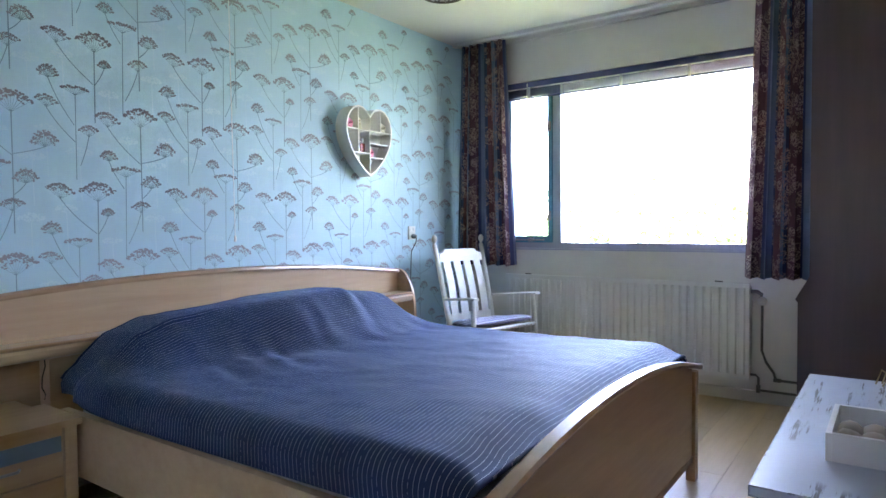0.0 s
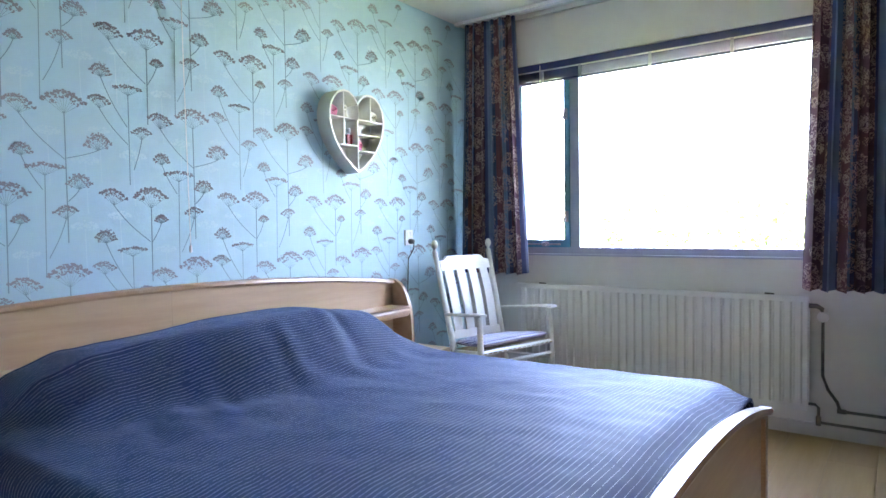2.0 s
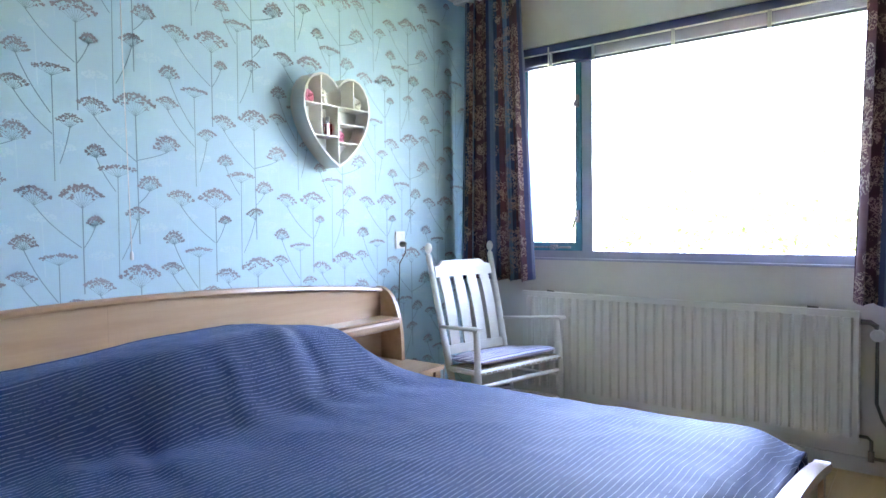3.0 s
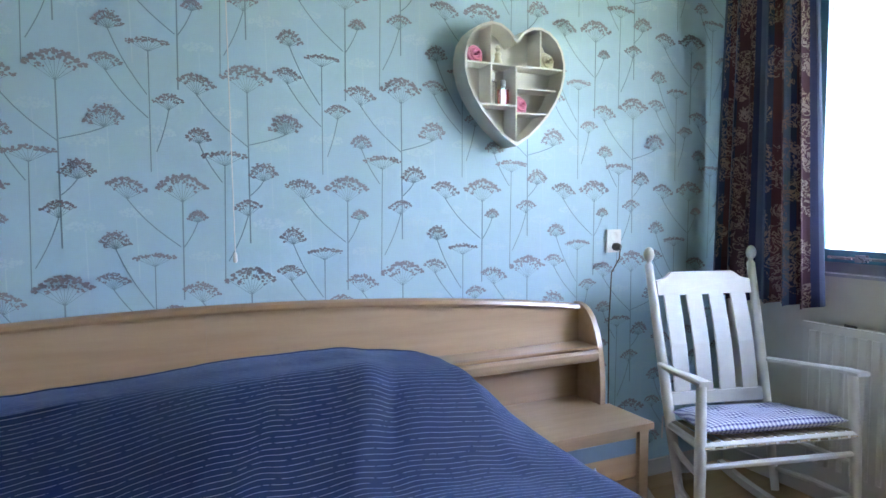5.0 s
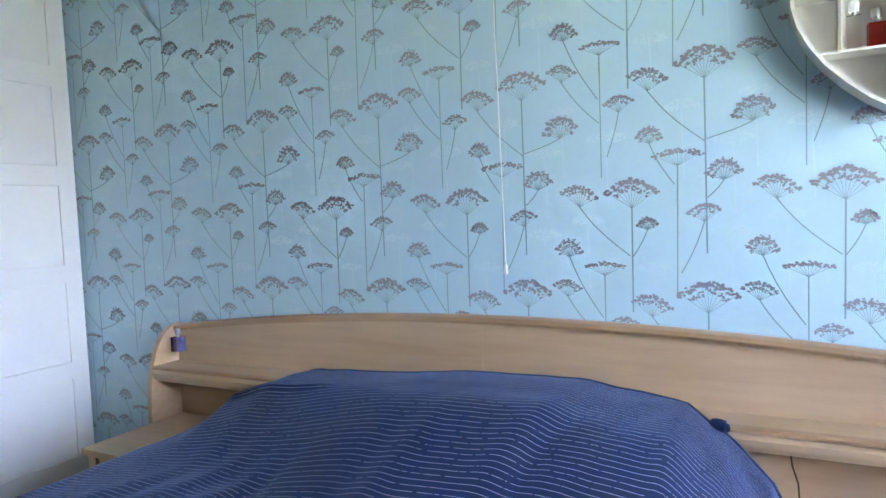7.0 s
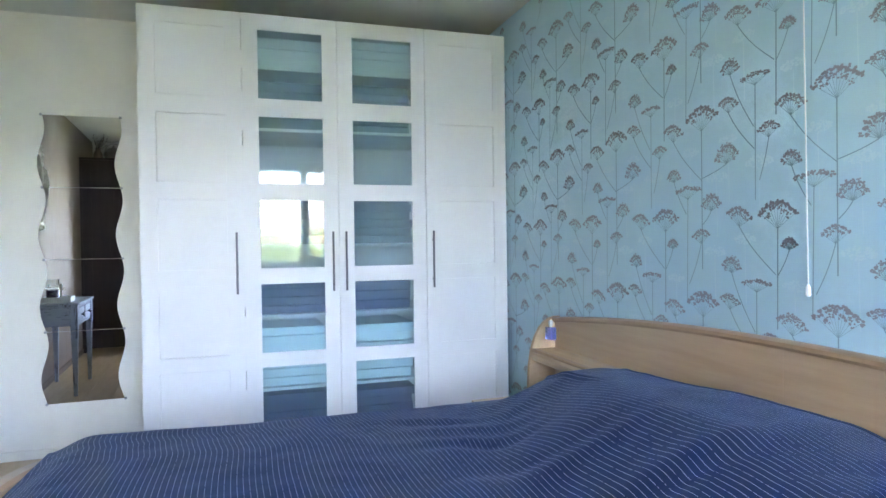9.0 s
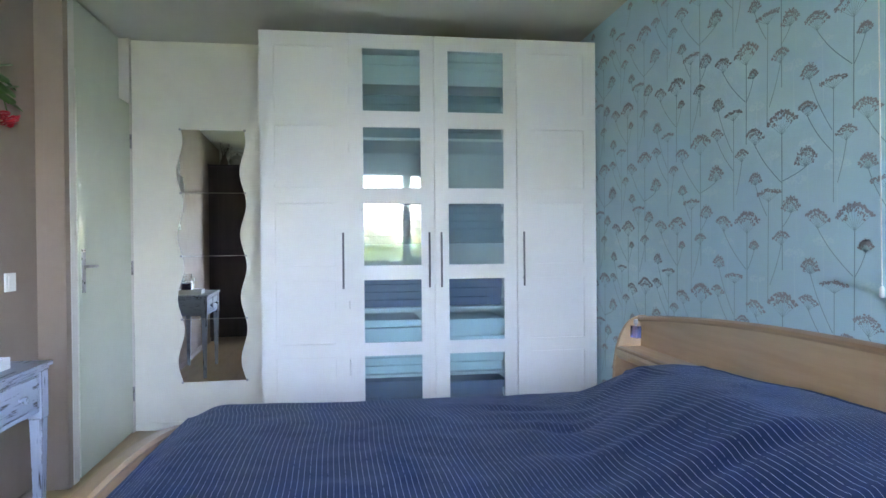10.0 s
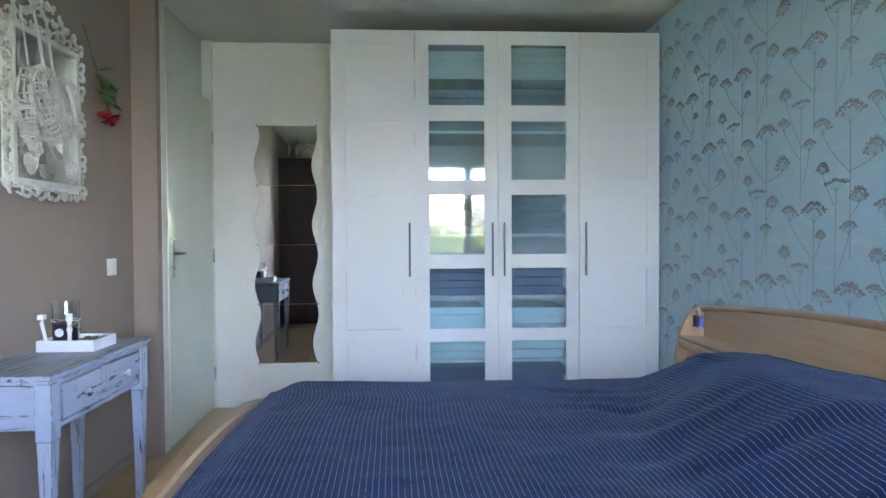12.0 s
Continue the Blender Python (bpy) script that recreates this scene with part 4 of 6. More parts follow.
    for k in range(15):
        ws = bmesh.new()
        x = -0.245 + 0.49 * k / 14
        f = 0.73
        vs = [ws.verts.new(p) for p in ((x - 0.012, -0.232, 0.398), (x + 0.012, -0.232, 0.398), (x + 0.012, -0.215, 0.4185), (x - 0.012, -0.215, 0.4185))]
        ws.faces.new(vs)
        vs2 = [ws.verts.new(p) for p in (((x - 0.012) * f, 0.115, 0.377), ((x + 0.012) * f, 0.115, 0.377))]
        ws.faces.new((vs[3], vs[2], vs2[1], vs2[0]))
        ob = part("seat_strap", ws, M_SEAT, c)
        so = ob.modifiers.new("thickness", "SOLIDIFY")
        so.thickness = 0.003
    return c


build_chair()


def build_cushion():
    c = thing("seat_cushion", (4.445, -0.505, 0.407), "thin blue and white gingham cushion on the rocking chair seat", "cushion")
    c.matrix_basis = pose(4.445, -0.505, 0.407, -7, 0, -14)
    c.scale = (1.13, 0.97, 1.0)
    bm = bmesh.new()
    nx, ny = 26, 24
    top, bot = [], []
    for i in range(nx + 1):
        a, b = [], []
        for j in range(ny + 1):
            u, v = 2 * i / nx - 1, 2 * j / ny - 1
            wx = 0.240 - 0.055 * (v + 1) / 2
            x, y = u * wx, -0.055 + v * 0.165
            e = (1 - u ** 6) * (1 - v ** 6)
            tuft = 0.016 * sum(math.exp(-((u - p) ** 2 + (v - q) ** 2) / 0.03) for p in (-0.4, 0.4) for q in (-0.4, 0.4))
            zz = 0.025 * max(e, 0) ** 0.5
            a.append(bm.verts.new((x, y, 0.026 + zz - tuft + 0.004 * noise.noise(Vector((u * 3, v * 3, 1))))))
            b.append(bm.verts.new((x, y, 0.026 - zz)) if e > 1e-6 else a[-1])
        top.append(a)
        bot.append(b)
    for i in range(nx):
        for j in range(ny):
            for g, rev in ((top, False), (bot, True)):
                q = [g[i][j], g[i + 1][j], g[i + 1][j + 1], g[i][j + 1]]
                q = list(dict.fromkeys(q))
                if len(q) > 2 and (not rev or any(v not in (top[i][j], top[i + 1][j], top[i + 1][j + 1], top[i][j + 1]) for v in q)):
                    bm.faces.new(q[::-1] if rev else q)
    part("cushion_cover", bm, M_GINGHAM, c, smooth=True)
    for s in (-1, 1):
        part("tie", T(tube, [(s * 0.17, 0.12, 0.02), (s * 0.20, 0.15, 0.0), (s * 0.205, 0.155, -0.08)], 0.003), M_RIBBON, c, smooth=True)


build_cushion()


# ---- wardrobe ----
def holed_plate(x0, x1, ys, zs):
    """One plate in the yz plane; the middle column is cut through in every second row."""
    bm = bmesh.new()
    g = {}
    for s, x in enumerate((x0, x1)):
        for i, y in enumerate(ys):
            for j, z in enumerate(zs):
                g[s, i, j] = bm.verts.new((x, y, z))
    hole = lambda i, j: not (0 <= i < len(ys) - 1 and 0 <= j < len(zs) - 1) or (i == 1 and j % 2 == 1)
    for i in range(len(ys) - 1):
        for j in range(len(zs) - 1):
            if hole(i, j):
                continue
            c = ((i, j), (i + 1, j), (i + 1, j + 1), (i, j + 1))
            bm.faces.new([g[(1,) + q] for q in c])
            bm.faces.new([g[(0,) + q] for q in c[::-1]])
            for q, (ni, nj) in enumerate(((i, j - 1), (i + 1, j), (i, j + 1), (i - 1, j))):
                if hole(ni, nj):
                    p, r = c[q], c[(q + 1) % 4]
                    bm.faces.new((g[(1,) + r], g[(1,) + p], g[(0,) + p], g[(0,) + r]))
    return bm


def build_wardrobe():
    y0, top = -2.014, 2.408
    w = thing("wardrobe", (0.004, y0, 0), "tall white wardrobe, four doors, the middle two with frosted glass panes", "wardrobe")
    Y = 2.0
    dx = 0.576
    for a in (0.0, 0.991, 1.982):
        part("side_panel", B(0.0, dx, a, a + 0.018, 0, top - 0.004), M_LAM, w, bevel=0.001)
    for a in (0.0185, 1.0095):
        part("top_panel", B(0.0, dx, a, a + 0.972, top - 0.023, top - 0.0045), M_LAM, w)
        part("bottom_panel", B(0.0, dx, a, a + 0.972, 0.055, 0.073), M_LAM, w)
        part("back_panel", B(0.0, 0.006, a, a + 0.972, 0.0735, top - 0.0235), M_LAM, w)
        part("plinth", B(dx - 0.03, dx - 0.014, a, a + 0.972, 0, 0.0545), M_LAM, w)
        for z in (0.395, 0.79, 1.17, 1.80, 2.13):
            part("shelf", B(0.0065, dx - 0.03, a, a + 0.972, z, z + 0.016), M_LAM, w)
    panes = [(0.165, 0.535), (0.612, 0.978), (1.062, 1.424), (1.514, 1.868), (1.963, 2.325)]
    dz0, dz1 = 0.03, top
    for k in range(4):
        a = 0.0015 + k * 0.5
        b = a + 0.4965
        x0, x1 = dx + 0.002, dx + 0.020
        lo, hi = (a + 0.082, b - 0.079)
        edges = [dz0] + [z for pq in panes for z in pq] + [dz1]
        glazed = k in (1, 2)
        door = part("door", holed_plate(x0, x1, (a, lo, hi, b), edges), M_LAM, w, "white door with five frosted glass panes" if glazed else "plain white door with shallow panels")
        for z0, z1 in panes:
            if glazed:
                part("pane", B(x0 + 0.006, x0 + 0.011, lo + 0.0005, hi - 0.0005, z0 + 0.0005, z1 - 0.0005), M_FROST, door).visible_shadow = False
            else:
                part("panel", B(x0 + 0.004, x1 - 0.0032, lo + 0.0012, hi - 0.0012, z0 + 0.0012, z1 - 0.0012), M_LAM, door)
        hy = (b - 0.034) if k in (0, 1) else (a + 0.034)
        h = bmesh.new()
        tube(h, [(x1 + 0.028, hy, 0.932), (x1 + 0.028, hy, 1.255)], 0.006, 10)
        for z in (0.98, 1.205):
            tube(h, [(x1 + 0.001, hy, z), (x1 + 0.028, hy, z)], 0.0045)
        part("handle", h, M_STEEL, door, "long steel bar handle", smooth=True)
    return w


build_wardrobe()


def build_linen():
    rnd = random.Random(5)
    y0 = -2.014
    kinds = ((0.074, 0.29, 2), (0.412, 0.30, 1), (0.807, 0.25, 2), (1.187, 0.33, 0), (1.817, 0.27, 4), (2.147, 0.19, 3))
    for a in (0.52, 1.02):
        for z, h, c in kinds:
            h *= rnd.uniform(0.85, 1.08)
            n = max(3, int(h / 0.045))
            t = thing("linen_stack", (0.06, y0 + a, z + 0.001), "stack of folded linen behind frosted wardrobe glass", "folded linen", "folded linen in the wardrobe")
            for k in range(n):
                part("folded_cloth", B(0.02 + rnd.uniform(0, 0.02), 0.455 - rnd.uniform(0, 0.03), 0.01, 0.43 - rnd.uniform(0, 0.03), k * h / n, (k + 0.94) * h / n), M_TOWEL[c], t, bevel=0.008)


build_linen()


# ---- wavy wall mirror ----
def build_wavy_mirror():
    m = thing("wavy_mirror", (0.006, -2.397, 0.303), "wavy-edged frameless mirror of four tiles on the white wall", "mirror", rz=1.6)
    hgt = 0.4085
    for k in range(4):
        z0 = k * hgt + 0.0012
        z1 = (k + 1) * hgt - 0.0012
        pts_l, pts_r = [], []
        for i in range(15):
            z = z0 + (z1 - z0) * i / 14
            o = 0.020 * math.cos(2 * math.pi * ((1 - z / hgt) % 1.0 - 0.17))
            pts_l.append((-0.195 + o, z))
            pts_r.append((0.195 + o, z))
        part("mirror_tile", T(prism, pts_l + pts_r[::-1], "x", 0.004, 0.008), M_MIRROR, m)
        part("tile_backing", T(prism, [(y * 0.99, z) for y, z in pts_l + pts_r[::-1]], "x", 0.0, 0.0038), M_WHITEPL, m)
    for k in range(5):
        for s in (-1, 1):
            o = 0.010
            part("clip", T(lathe, [(0.008, 0.0), (0.008, 0.011), (0.005, 0.014)], (0.0005, s * 0.200 + o, k * hgt), n=12, axis="x"), M_METAL, m, smooth=True)


build_wavy_mirror()


# ---- side table with tray ----
def build_table():
    t = thing("console_table", (2.0, -2.845, 0), "distressed white console table with two drawers, against the taupe wall", "table")
    hx, hy, tz = 0.388, 0.165, 0.742
    part("tabletop", B(-hx, hx, -hy, hy + 0.004, tz - 0.016, tz), M_TABLE, t, bevel=0.006, seg=2)
    part("top_moulding", B(-hx + 0.010, hx - 0.010, -hy + 0.004, hy - 0.006, tz - 0.030, tz - 0.0165), M_TABLE, t, bevel=0.004)
    for sx in (-1, 1):
        for sy in (-1, 1):
            lg = bmesh.new()
            cx, cy = sx * (hx - 0.045), sy * (hy - 0.032)
            if sy < 0:
                cy += 0.006
            prev = None
            rings = []
            for z, w in ((0, 0.013), (0.29, 0.018), (0.526, 0.0235), (0.528, 0.026), (tz - 0.0305, 0.026)):
                rings.append([lg.verts.new((cx + dx * w, cy + dy * w, z)) for dx, dy in ((-1, -1), (1, -1), (1, 1), (-1, 1))])
            for r1, r2 in zip(rings, rings[1:]):
                for q in range(4):
                    lg.faces.new((r1[q], r1[(q + 1) % 4], r2[(q + 1) % 4], r2[q]))
            lg.faces.new(rings[0][::-1])
            lg.faces.new(rings[-1])
            part("leg", lg, M_LEGPAINT, t, bevel=0.002)
    az0, az1 = 0.561, tz - 0.031
    part("apron", B(-hx + 0.072, hx - 0.072, -hy + 0.022, -hy + 0.040, az0, az1), M_TABLE, t)
    for sx in (-1, 1):
        part("apron", B(sx * (hx - 0.045) - 0.010, sx * (hx - 0.045) + 0.010, -hy + 0.068, hy - 0.060, az0, az1), M_ENDPAINT, t)
    fy = hy - 0.016
    for b in ((-hx + 0.072, hx - 0.072, fy - 0.018, fy, az0 - 0.005, az0 + 0.014), (-hx + 0.072, hx - 0.072, fy - 0.018, fy, az1 - 0.012, az1),
              (-0.022, 0.022, fy - 0.018, fy, az0 + 0.0145, az1 - 0.0125), (-hx + 0.072, -hx + 0.092, fy - 0.018, fy, az0 + 0.0145, az1 - 0.0125), (hx - 0.092, hx - 0.072, fy - 0.018, fy, az0 + 0.0145, az1 - 0.0125)):
        part("front_rail", B(*b), M_TABLE, t)
    for sx in (-1, 1):
        a, b = sorted((sx * 0.025, sx * (hx - 0.095)))
        d = part("drawer", B(a, b, fy - 0.016, fy + 0.004, az0 + 0.018, az1 - 0.016), M_TABLE, t, bevel=0.004)
        part("knob", T(lathe, [(0.007, fy + 0.0042), (0.006, fy + 0.012), (0.013, fy + 0.020), (0.015, fy + 0.027), (0.010, fy + 0.033)], ((a + b) / 2, 0, (az0 + az1) / 2), n=14, axis="y"), M_TABLE, d, smooth=True)


build_table()


def rose(bm, c, r, seed=0, facing=(0, 0, 1)):
    """Layers of curled petals round a centre."""
    rnd = random.Random(seed)
    f = Vector(facing).normalized()
    q = f.to_track_quat("Z", "Y").to_matrix()
    c = Vector(c)
    for layer, (n, rr, h, tilt) in enumerate(((3, 0.28, 0.75, 0.15), (4, 0.5, 0.65, 0.4), (5, 0.75, 0.45, 0.8), (6, 1.0, 0.22, 1.25))):
        for k in range(n):
            a0 = 2 * math.pi * (k + 0.5 * (layer % 2)) / n + rnd.uniform(-0.15, 0.15)
            half = math.pi / n * 1.35
            rows = []
            for i in range(5):
                v = i / 4
                row = []
                for j in range(5):
                    u = 2 * j / 4 - 1
                    a = a0 + u * half * (0.5 + 0.5 * math.sin(v * 2.2))
                    rad = r * (0.10 + (rr - 0.10) * v ** (1.0 / (0.6 + tilt))) * (1 - 0.08 * u * u)
                    z = r * (h * math.sin(v * 1.6) - (0.18 * v ** 6) * tilt - 0.10 * u * u * v)
                    row.append(bm.verts.new(c + q @ Vector((rad * math.cos(a), rad * math.sin(a), z))))
                rows.append(row)
            for i in range(4):
                for j in range(4):
                    bm.faces.new((rows[i][j], rows[i][j + 1], rows[i + 1][j + 1], rows[i + 1][j]))


def leaf(bm, base, tip, w, droop=0.2):
    base, tip = Vector(base), Vector(tip)
    d = tip - base
    s = d.cross(Vector((0, 0.3, 1))).normalized() * w
    pr = []
    for i in range(6):
        t = i / 5
        k = math.sin(math.pi * min(t * 0.95 + 0.04, 1)) ** 0.7
        c = base + d * t - Vector((0, 0, droop * d.length * t * t))
        pr.append((bm.verts.new(c + s * k), bm.verts.new(c + Vector((0, 0, 0.15 * w))), bm.verts.new(c - s * k)))
    for a, b in zip(pr, pr[1:]):
        bm.faces.new((a[0], a[1], b[1], b[0]))
        bm.faces.new((a[1], a[2], b[2], b[1]))


def build_tray():
    z0 = 0.7425
    t = thing("tray", (1.863, -2.860, z0), "shallow distressed white wooden tray on the console table", "tray")
    hx, hy = 0.093, 0.106
    part("base", B(-hx + 0.0085, hx - 0.0085, -hy + 0.0085, hy - 0.0085, 0, 0.007), M_TRAY, t)
    for d in ((-hx, hx, -hy, -hy + 0.008, 0, 0.042), (-hx, hx, hy - 0.008, hy, 0, 0.042), (-hx, -hx + 0.008, -hy + 0.0082, hy - 0.0082, 0, 0.042), (hx - 0.008, hx, -hy + 0.0082, hy - 0.0082, 0, 0.042)):
        part("side", B(*d), M_TRAY, t, bevel=0.002)
    j = thing("candle_jar", (1.868, -2.900, z0 + 0.0075), "glass jar with purple candle and a white tag, in the tray", "candle jar")
    part("jar", T(lathe, [(0.044, 0.0), (0.047, 0.006), (0.047, 0.160), (0.051, 0.178), (0.049, 0.178), (0.0445, 0.159), (0.0445, 0.008), (0.001, 0.007)], n=28), M_JAR, j, smooth=True)
    part("wax", T(lathe, [(0.0436, 0.0095), (0.0440, 0.092), (0.001, 0.094)], n=24), M_WAX, j, "purple candle wax", smooth=True)
    part("cord", T(tube, [(0.049 * math.cos(a), 0.049 * math.sin(a), 0.105 + 0.004 * math.sin(3 * a)) for a in [i * 0.5 for i in range(13)]], 0.0018), M_CORD, j)
    part("tag", T(lathe, [(0.016, 0.0485), (0.016, 0.0505)], (0.0, 0.0, 0.060), n=18, axis="x"), M_WHITEPL, j, "round white tag")
    rnd = random.Random(3)
    for k in range(6):
        px, py = -0.050 + 0.052 * (k % 2) + rnd.uniform(-0.005, 0.005), 0.014 + 0.032 * (k // 2)
        bm = bmesh.new()
        bmesh.ops.create_icosphere(bm, subdivisions=2, radius=1)
        sx, sy, sz = rnd.uniform(0.022, 0.027), rnd.uniform(0.017, 0.020), rnd.uniform(0.014, 0.018)
        for v in bm.verts:
            v.co = Vector((v.co.x * sx, v.co.y * sy, v.co.z * sz + sz)) + Vector((0, 0, 0.003 * noise.noise(v.co * 2 + Vector((k, 0, 0)))))
        p = thing("pebble", (1.863 + px, -2.860 + py, z0 + 0.0075), "smooth beige pebble in the tray", "pebble", "pebbles in the tray", rz=rnd.uniform(-15, 15))
        part("stone", bm, M_STONE, p, smooth=True)
    f = thing("reed_sticks", (1.930, -2.940, z0 + 0.0075), "white diffuser sticks leaning beside the candle jar", "diffuser sticks")
    for k in range(3):
        part("stick", T(tube, [(0.0, 0.004 * k, 0.0), (0.020, -0.012 + 0.004 * k, 0.105 + 0.006 * k)], 0.0022, 6), M_CORD, f, smooth=True)
    part("stick_tip", B(0.006, 0.030, -0.018, 0.004, 0.116, 0.134), M_WHITEPL, f, bevel=0.002)
    g = thing("candle_stick", (1.935, -2.852, z0 + 0.0075), "slim white candle holder tied with raffia, in the tray", "candle holder")
    part("stem", T(lathe, [(0.014, 0), (0.013, 0.005), (0.008, 0.018), (0.007, 0.06), (0.011, 0.075), (0.007, 0.085), (0.008, 0.10), (0.013, 0.112), (0.012, 0.135)], n=18), M_CHAIR, g, smooth=True)
    bow = bmesh.new()
    for k in range(8):
        a = k * 0.8
        tube(bow, [(0.007 * math.cos(a), 0.007 * math.sin(a), 0.088), (0.025 * math.cos(a) - 0.01, 0.022 * math.sin(a) + 0.01, 0.095 + 0.006 * (k % 3)), (0.035 * math.cos(a * 0.5) - 0.02, 0.03 * math.sin(a) + 0.01, 0.080)], 0.0014, 5)
    part("raffia_bow", bow, M_SEAT, g, "loose raffia bow", smooth=True)


build_tray()


# ---- tall dark cabinet ----
CX0, CX1, CYB, CYF, CH = 3.915, 4.70, YB + 0.006, -2.530, 2.16


def build_cabinet():
    c = thing("tall_cabinet", (0, 0, 0), "dark brown tall open bookcase on a deeper base, beside the window", "bookcase")
    prof = [(CYB, 0.05), (CYF + 0.045, 0.05), (CYF + 0.045, 0.740), (CYF + 0.055, 0.755), (CYF + 0.0, 0.86), (CYF, CH), (CYB, CH)]
    for x in (CX0, CX1 - 0.022):
        part("side_panel", T(prism, prof, "x", x, x + 0.022), M_CABINET, c, bevel=0.002)
    for d in ((CX0 + 0.02, CX0 + 0.06, CYF + 0.015, CYF + 0.055), (CX1 - 0.06, CX1 - 0.02, CYF + 0.015, CYF + 0.055), (CX0 + 0.02, CX0 + 0.06, CYB, CYB + 0.04), (CX1 - 0.06, CX1 - 0.02, CYB, CYB + 0.04)):
        part("foot", B(*d, 0, 0.0495), M_CABINET, c)
    part("top", B(CX0 - 0.015, CX1 + 0.015, CYB, CYF + 0.015, CH + 0.0005, CH + 0.025), M_CABINET, c, bevel=0.005)
    part("back_panel", B(CX0 + 0.0225, CX1 - 0.0225, CYB, CYB + 0.008, 0.051, CH), M_CABINET, c)
    for z in (0.055, 0.42, 0.76, 1.06, 1.38, 1.74, CH - 0.02):
        dep = CYF + (0.038 if z < 0.8 else -0.004)
        part("shelf", B(CX0 + 0.0225, CX1 - 0.0225, CYB + 0.0085, dep, z, z + 0.018), M_CABIN, c)
    part("groove_moulding", B(CX0 - 0.004, CX0 - 0.0005, CYB + 0.10, CYB + 0.112, 0.08, CH - 0.03), M_CABINET, c)
    part("groove_moulding", B(CX0 - 0.004, CX0 - 0.0005, CYB + 0.01, CYB + 0.022, 0.08, CH - 0.03), M_CABINET, c)
    rnd = random.Random(8)
    x = CX0 + 0.04
    cols = (("2e3f73", "navy"), ("c7c4bb", "white"), ("6a2b33", "red"), ("3a4a42", "green"), ("8d8577", "beige"))
    mats = [mat("book_" + n, srgb(h), None, 0.5, bump=0.02) for h, n in cols]
    while x < CX1 - 0.12:
        w = rnd.uniform(0.018, 0.045)
        h = rnd.uniform(0.20, 0.29)
        k = rnd.randrange(5)
        b = thing("book", (x, CYF + 0.02, 0.4385), "%s book standing on a lower bookcase shelf" % cols[k][1], "book", "books in the bookcase")
        part("cover", B(0, w, -0.19, 0, 0, h), mats[k], b, bevel=0.002)
        part("pages", B(0.002, w - 0.002, -0.193, -0.1905, 0.003, h - 0.003), M_SHEET, b)
        x += w + 0.003
    for k, (z, px) in enumerate(((1.759, 4.1), (1.079, 4.25), (0.0735, 4.05))):
        v = thing("storage_box", (px, CYF - 0.10, z), "dark grey storage box on a bookcase shelf", "box", "boxes in the bookcase")
        part("box_body", B(0, 0.28, -0.20, 0.06, 0, 0.17), M_GREY, v, bevel=0.004)
        part("lid", B(-0.003, 0.283, -0.203, 0.063, 0.1705, 0.195), M_CABIN, v, bevel=0.004)


build_cabinet()


def build_cabinet_top():
    p = thing("lidded_pot", (4.06, -2.68, CH + 0.0255), "silver lidded pot with a handle on top of the bookcase", "pot")
    body = part("pot", T(lathe, [(0.05, 0), (0.085, 0.012), (0.105, 0.05), (0.098, 0.085), (0.075, 0.10), (0.078, 0.106)], n=24), M_BRASS, p, smooth=True)
    part("lid", T(lathe, [(0.079, 0.107), (0.06, 0.125), (0.02, 0.137), (0.012, 0.145), (0.016, 0.155), (0.006, 0.165)], n=24), M_BRASS, p, smooth=True)
    part("handle", T(tube, [(0.03, 0.09 * math.cos(a), 0.10 + 0.085 * math.sin(a)) for a in [i * math.pi / 10 for i in range(11)]], 0.004), M_BRASS, p, smooth=True)
    f = thing("dried_bouquet", (4.22, -2.86, CH + 0.0255), "dark dried twig bouquet in a small vase on the bookcase", "dried flowers")
    part("vase", T(lathe, [(0.03, 0), (0.05, 0.03), (0.05, 0.08), (0.025, 0.13), (0.03, 0.15), (0.022, 0.149), (0.02, 0.12)], n=20), M_CABIN, f, smooth=True)
    rnd = random.Random(2)
    tw, lf = bmesh.new(), bmesh.new()
    for k in range(26):
        a, r = rnd.uniform(0, 6.28), rnd.uniform(0.03, 0.12)
        h = rnd.uniform(0.24, 0.40)
        tip = (r * math.cos(a), 0.03 + max(-0.09, min(r * math.sin(a), 0.09)) * 0.8, h * 0.8)
        tube(tw, [(0, 0, 0.10), (tip[0] * 0.4, tip[1] * 0.4, h * 0.55), tip], 0.0016, 5)
        for q in range(4):
            b = Vector(tip) * (0.7 + 0.1 * q)
            leaf(lf, b, b + Vector((rnd.uniform(-0.03, 0.03), rnd.uniform(-0.02, 0.02), rnd.uniform(0.0, 0.03))), 0.006)
    part("twigs", tw, M_CABINET, f, kind="stuff")
    part("dry_leaves", lf, M_CABIN, f, kind="stuff")


build_cabinet_top()


# ---- heart shelf ----
def heart_outline(n=64, s=1.0):
    """Heart about its notch's axis; top lobes at +0.205, tip at -0.235, half width 0.215."""
    pts = []
    half = [(0.0, 0.148), (0.028, 0.178), (0.065, 0.199), (0.105, 0.203), (0.145, 0.190), (0.178, 0.163), (0.202, 0.125), (0.214, 0.078), (0.213, 0.030), (0.200, -0.020), (0.176, -0.070), (0.142, -0.118), (0.100, -0.163), (0.052, -0.205), (0.0, -0.238)]
    for x, z in half:
        pts.append((x, z))
    for x, z in half[-2:0:-1]:
        pts.append((-x, z))
    return [(x * s, z * s) for x, z in pts]


def heart_half(z, inset=0.012):
    half = [(p[0], p[1]) for p in heart_outline()[:15]]
    best = 0
    for (xa, za), (xb, zb) in zip(half[5:], half[6:]):
        if zb <= z <= za:
            best = xa + (xb - xa) * (za - z) / (za - zb)
    return best - inset


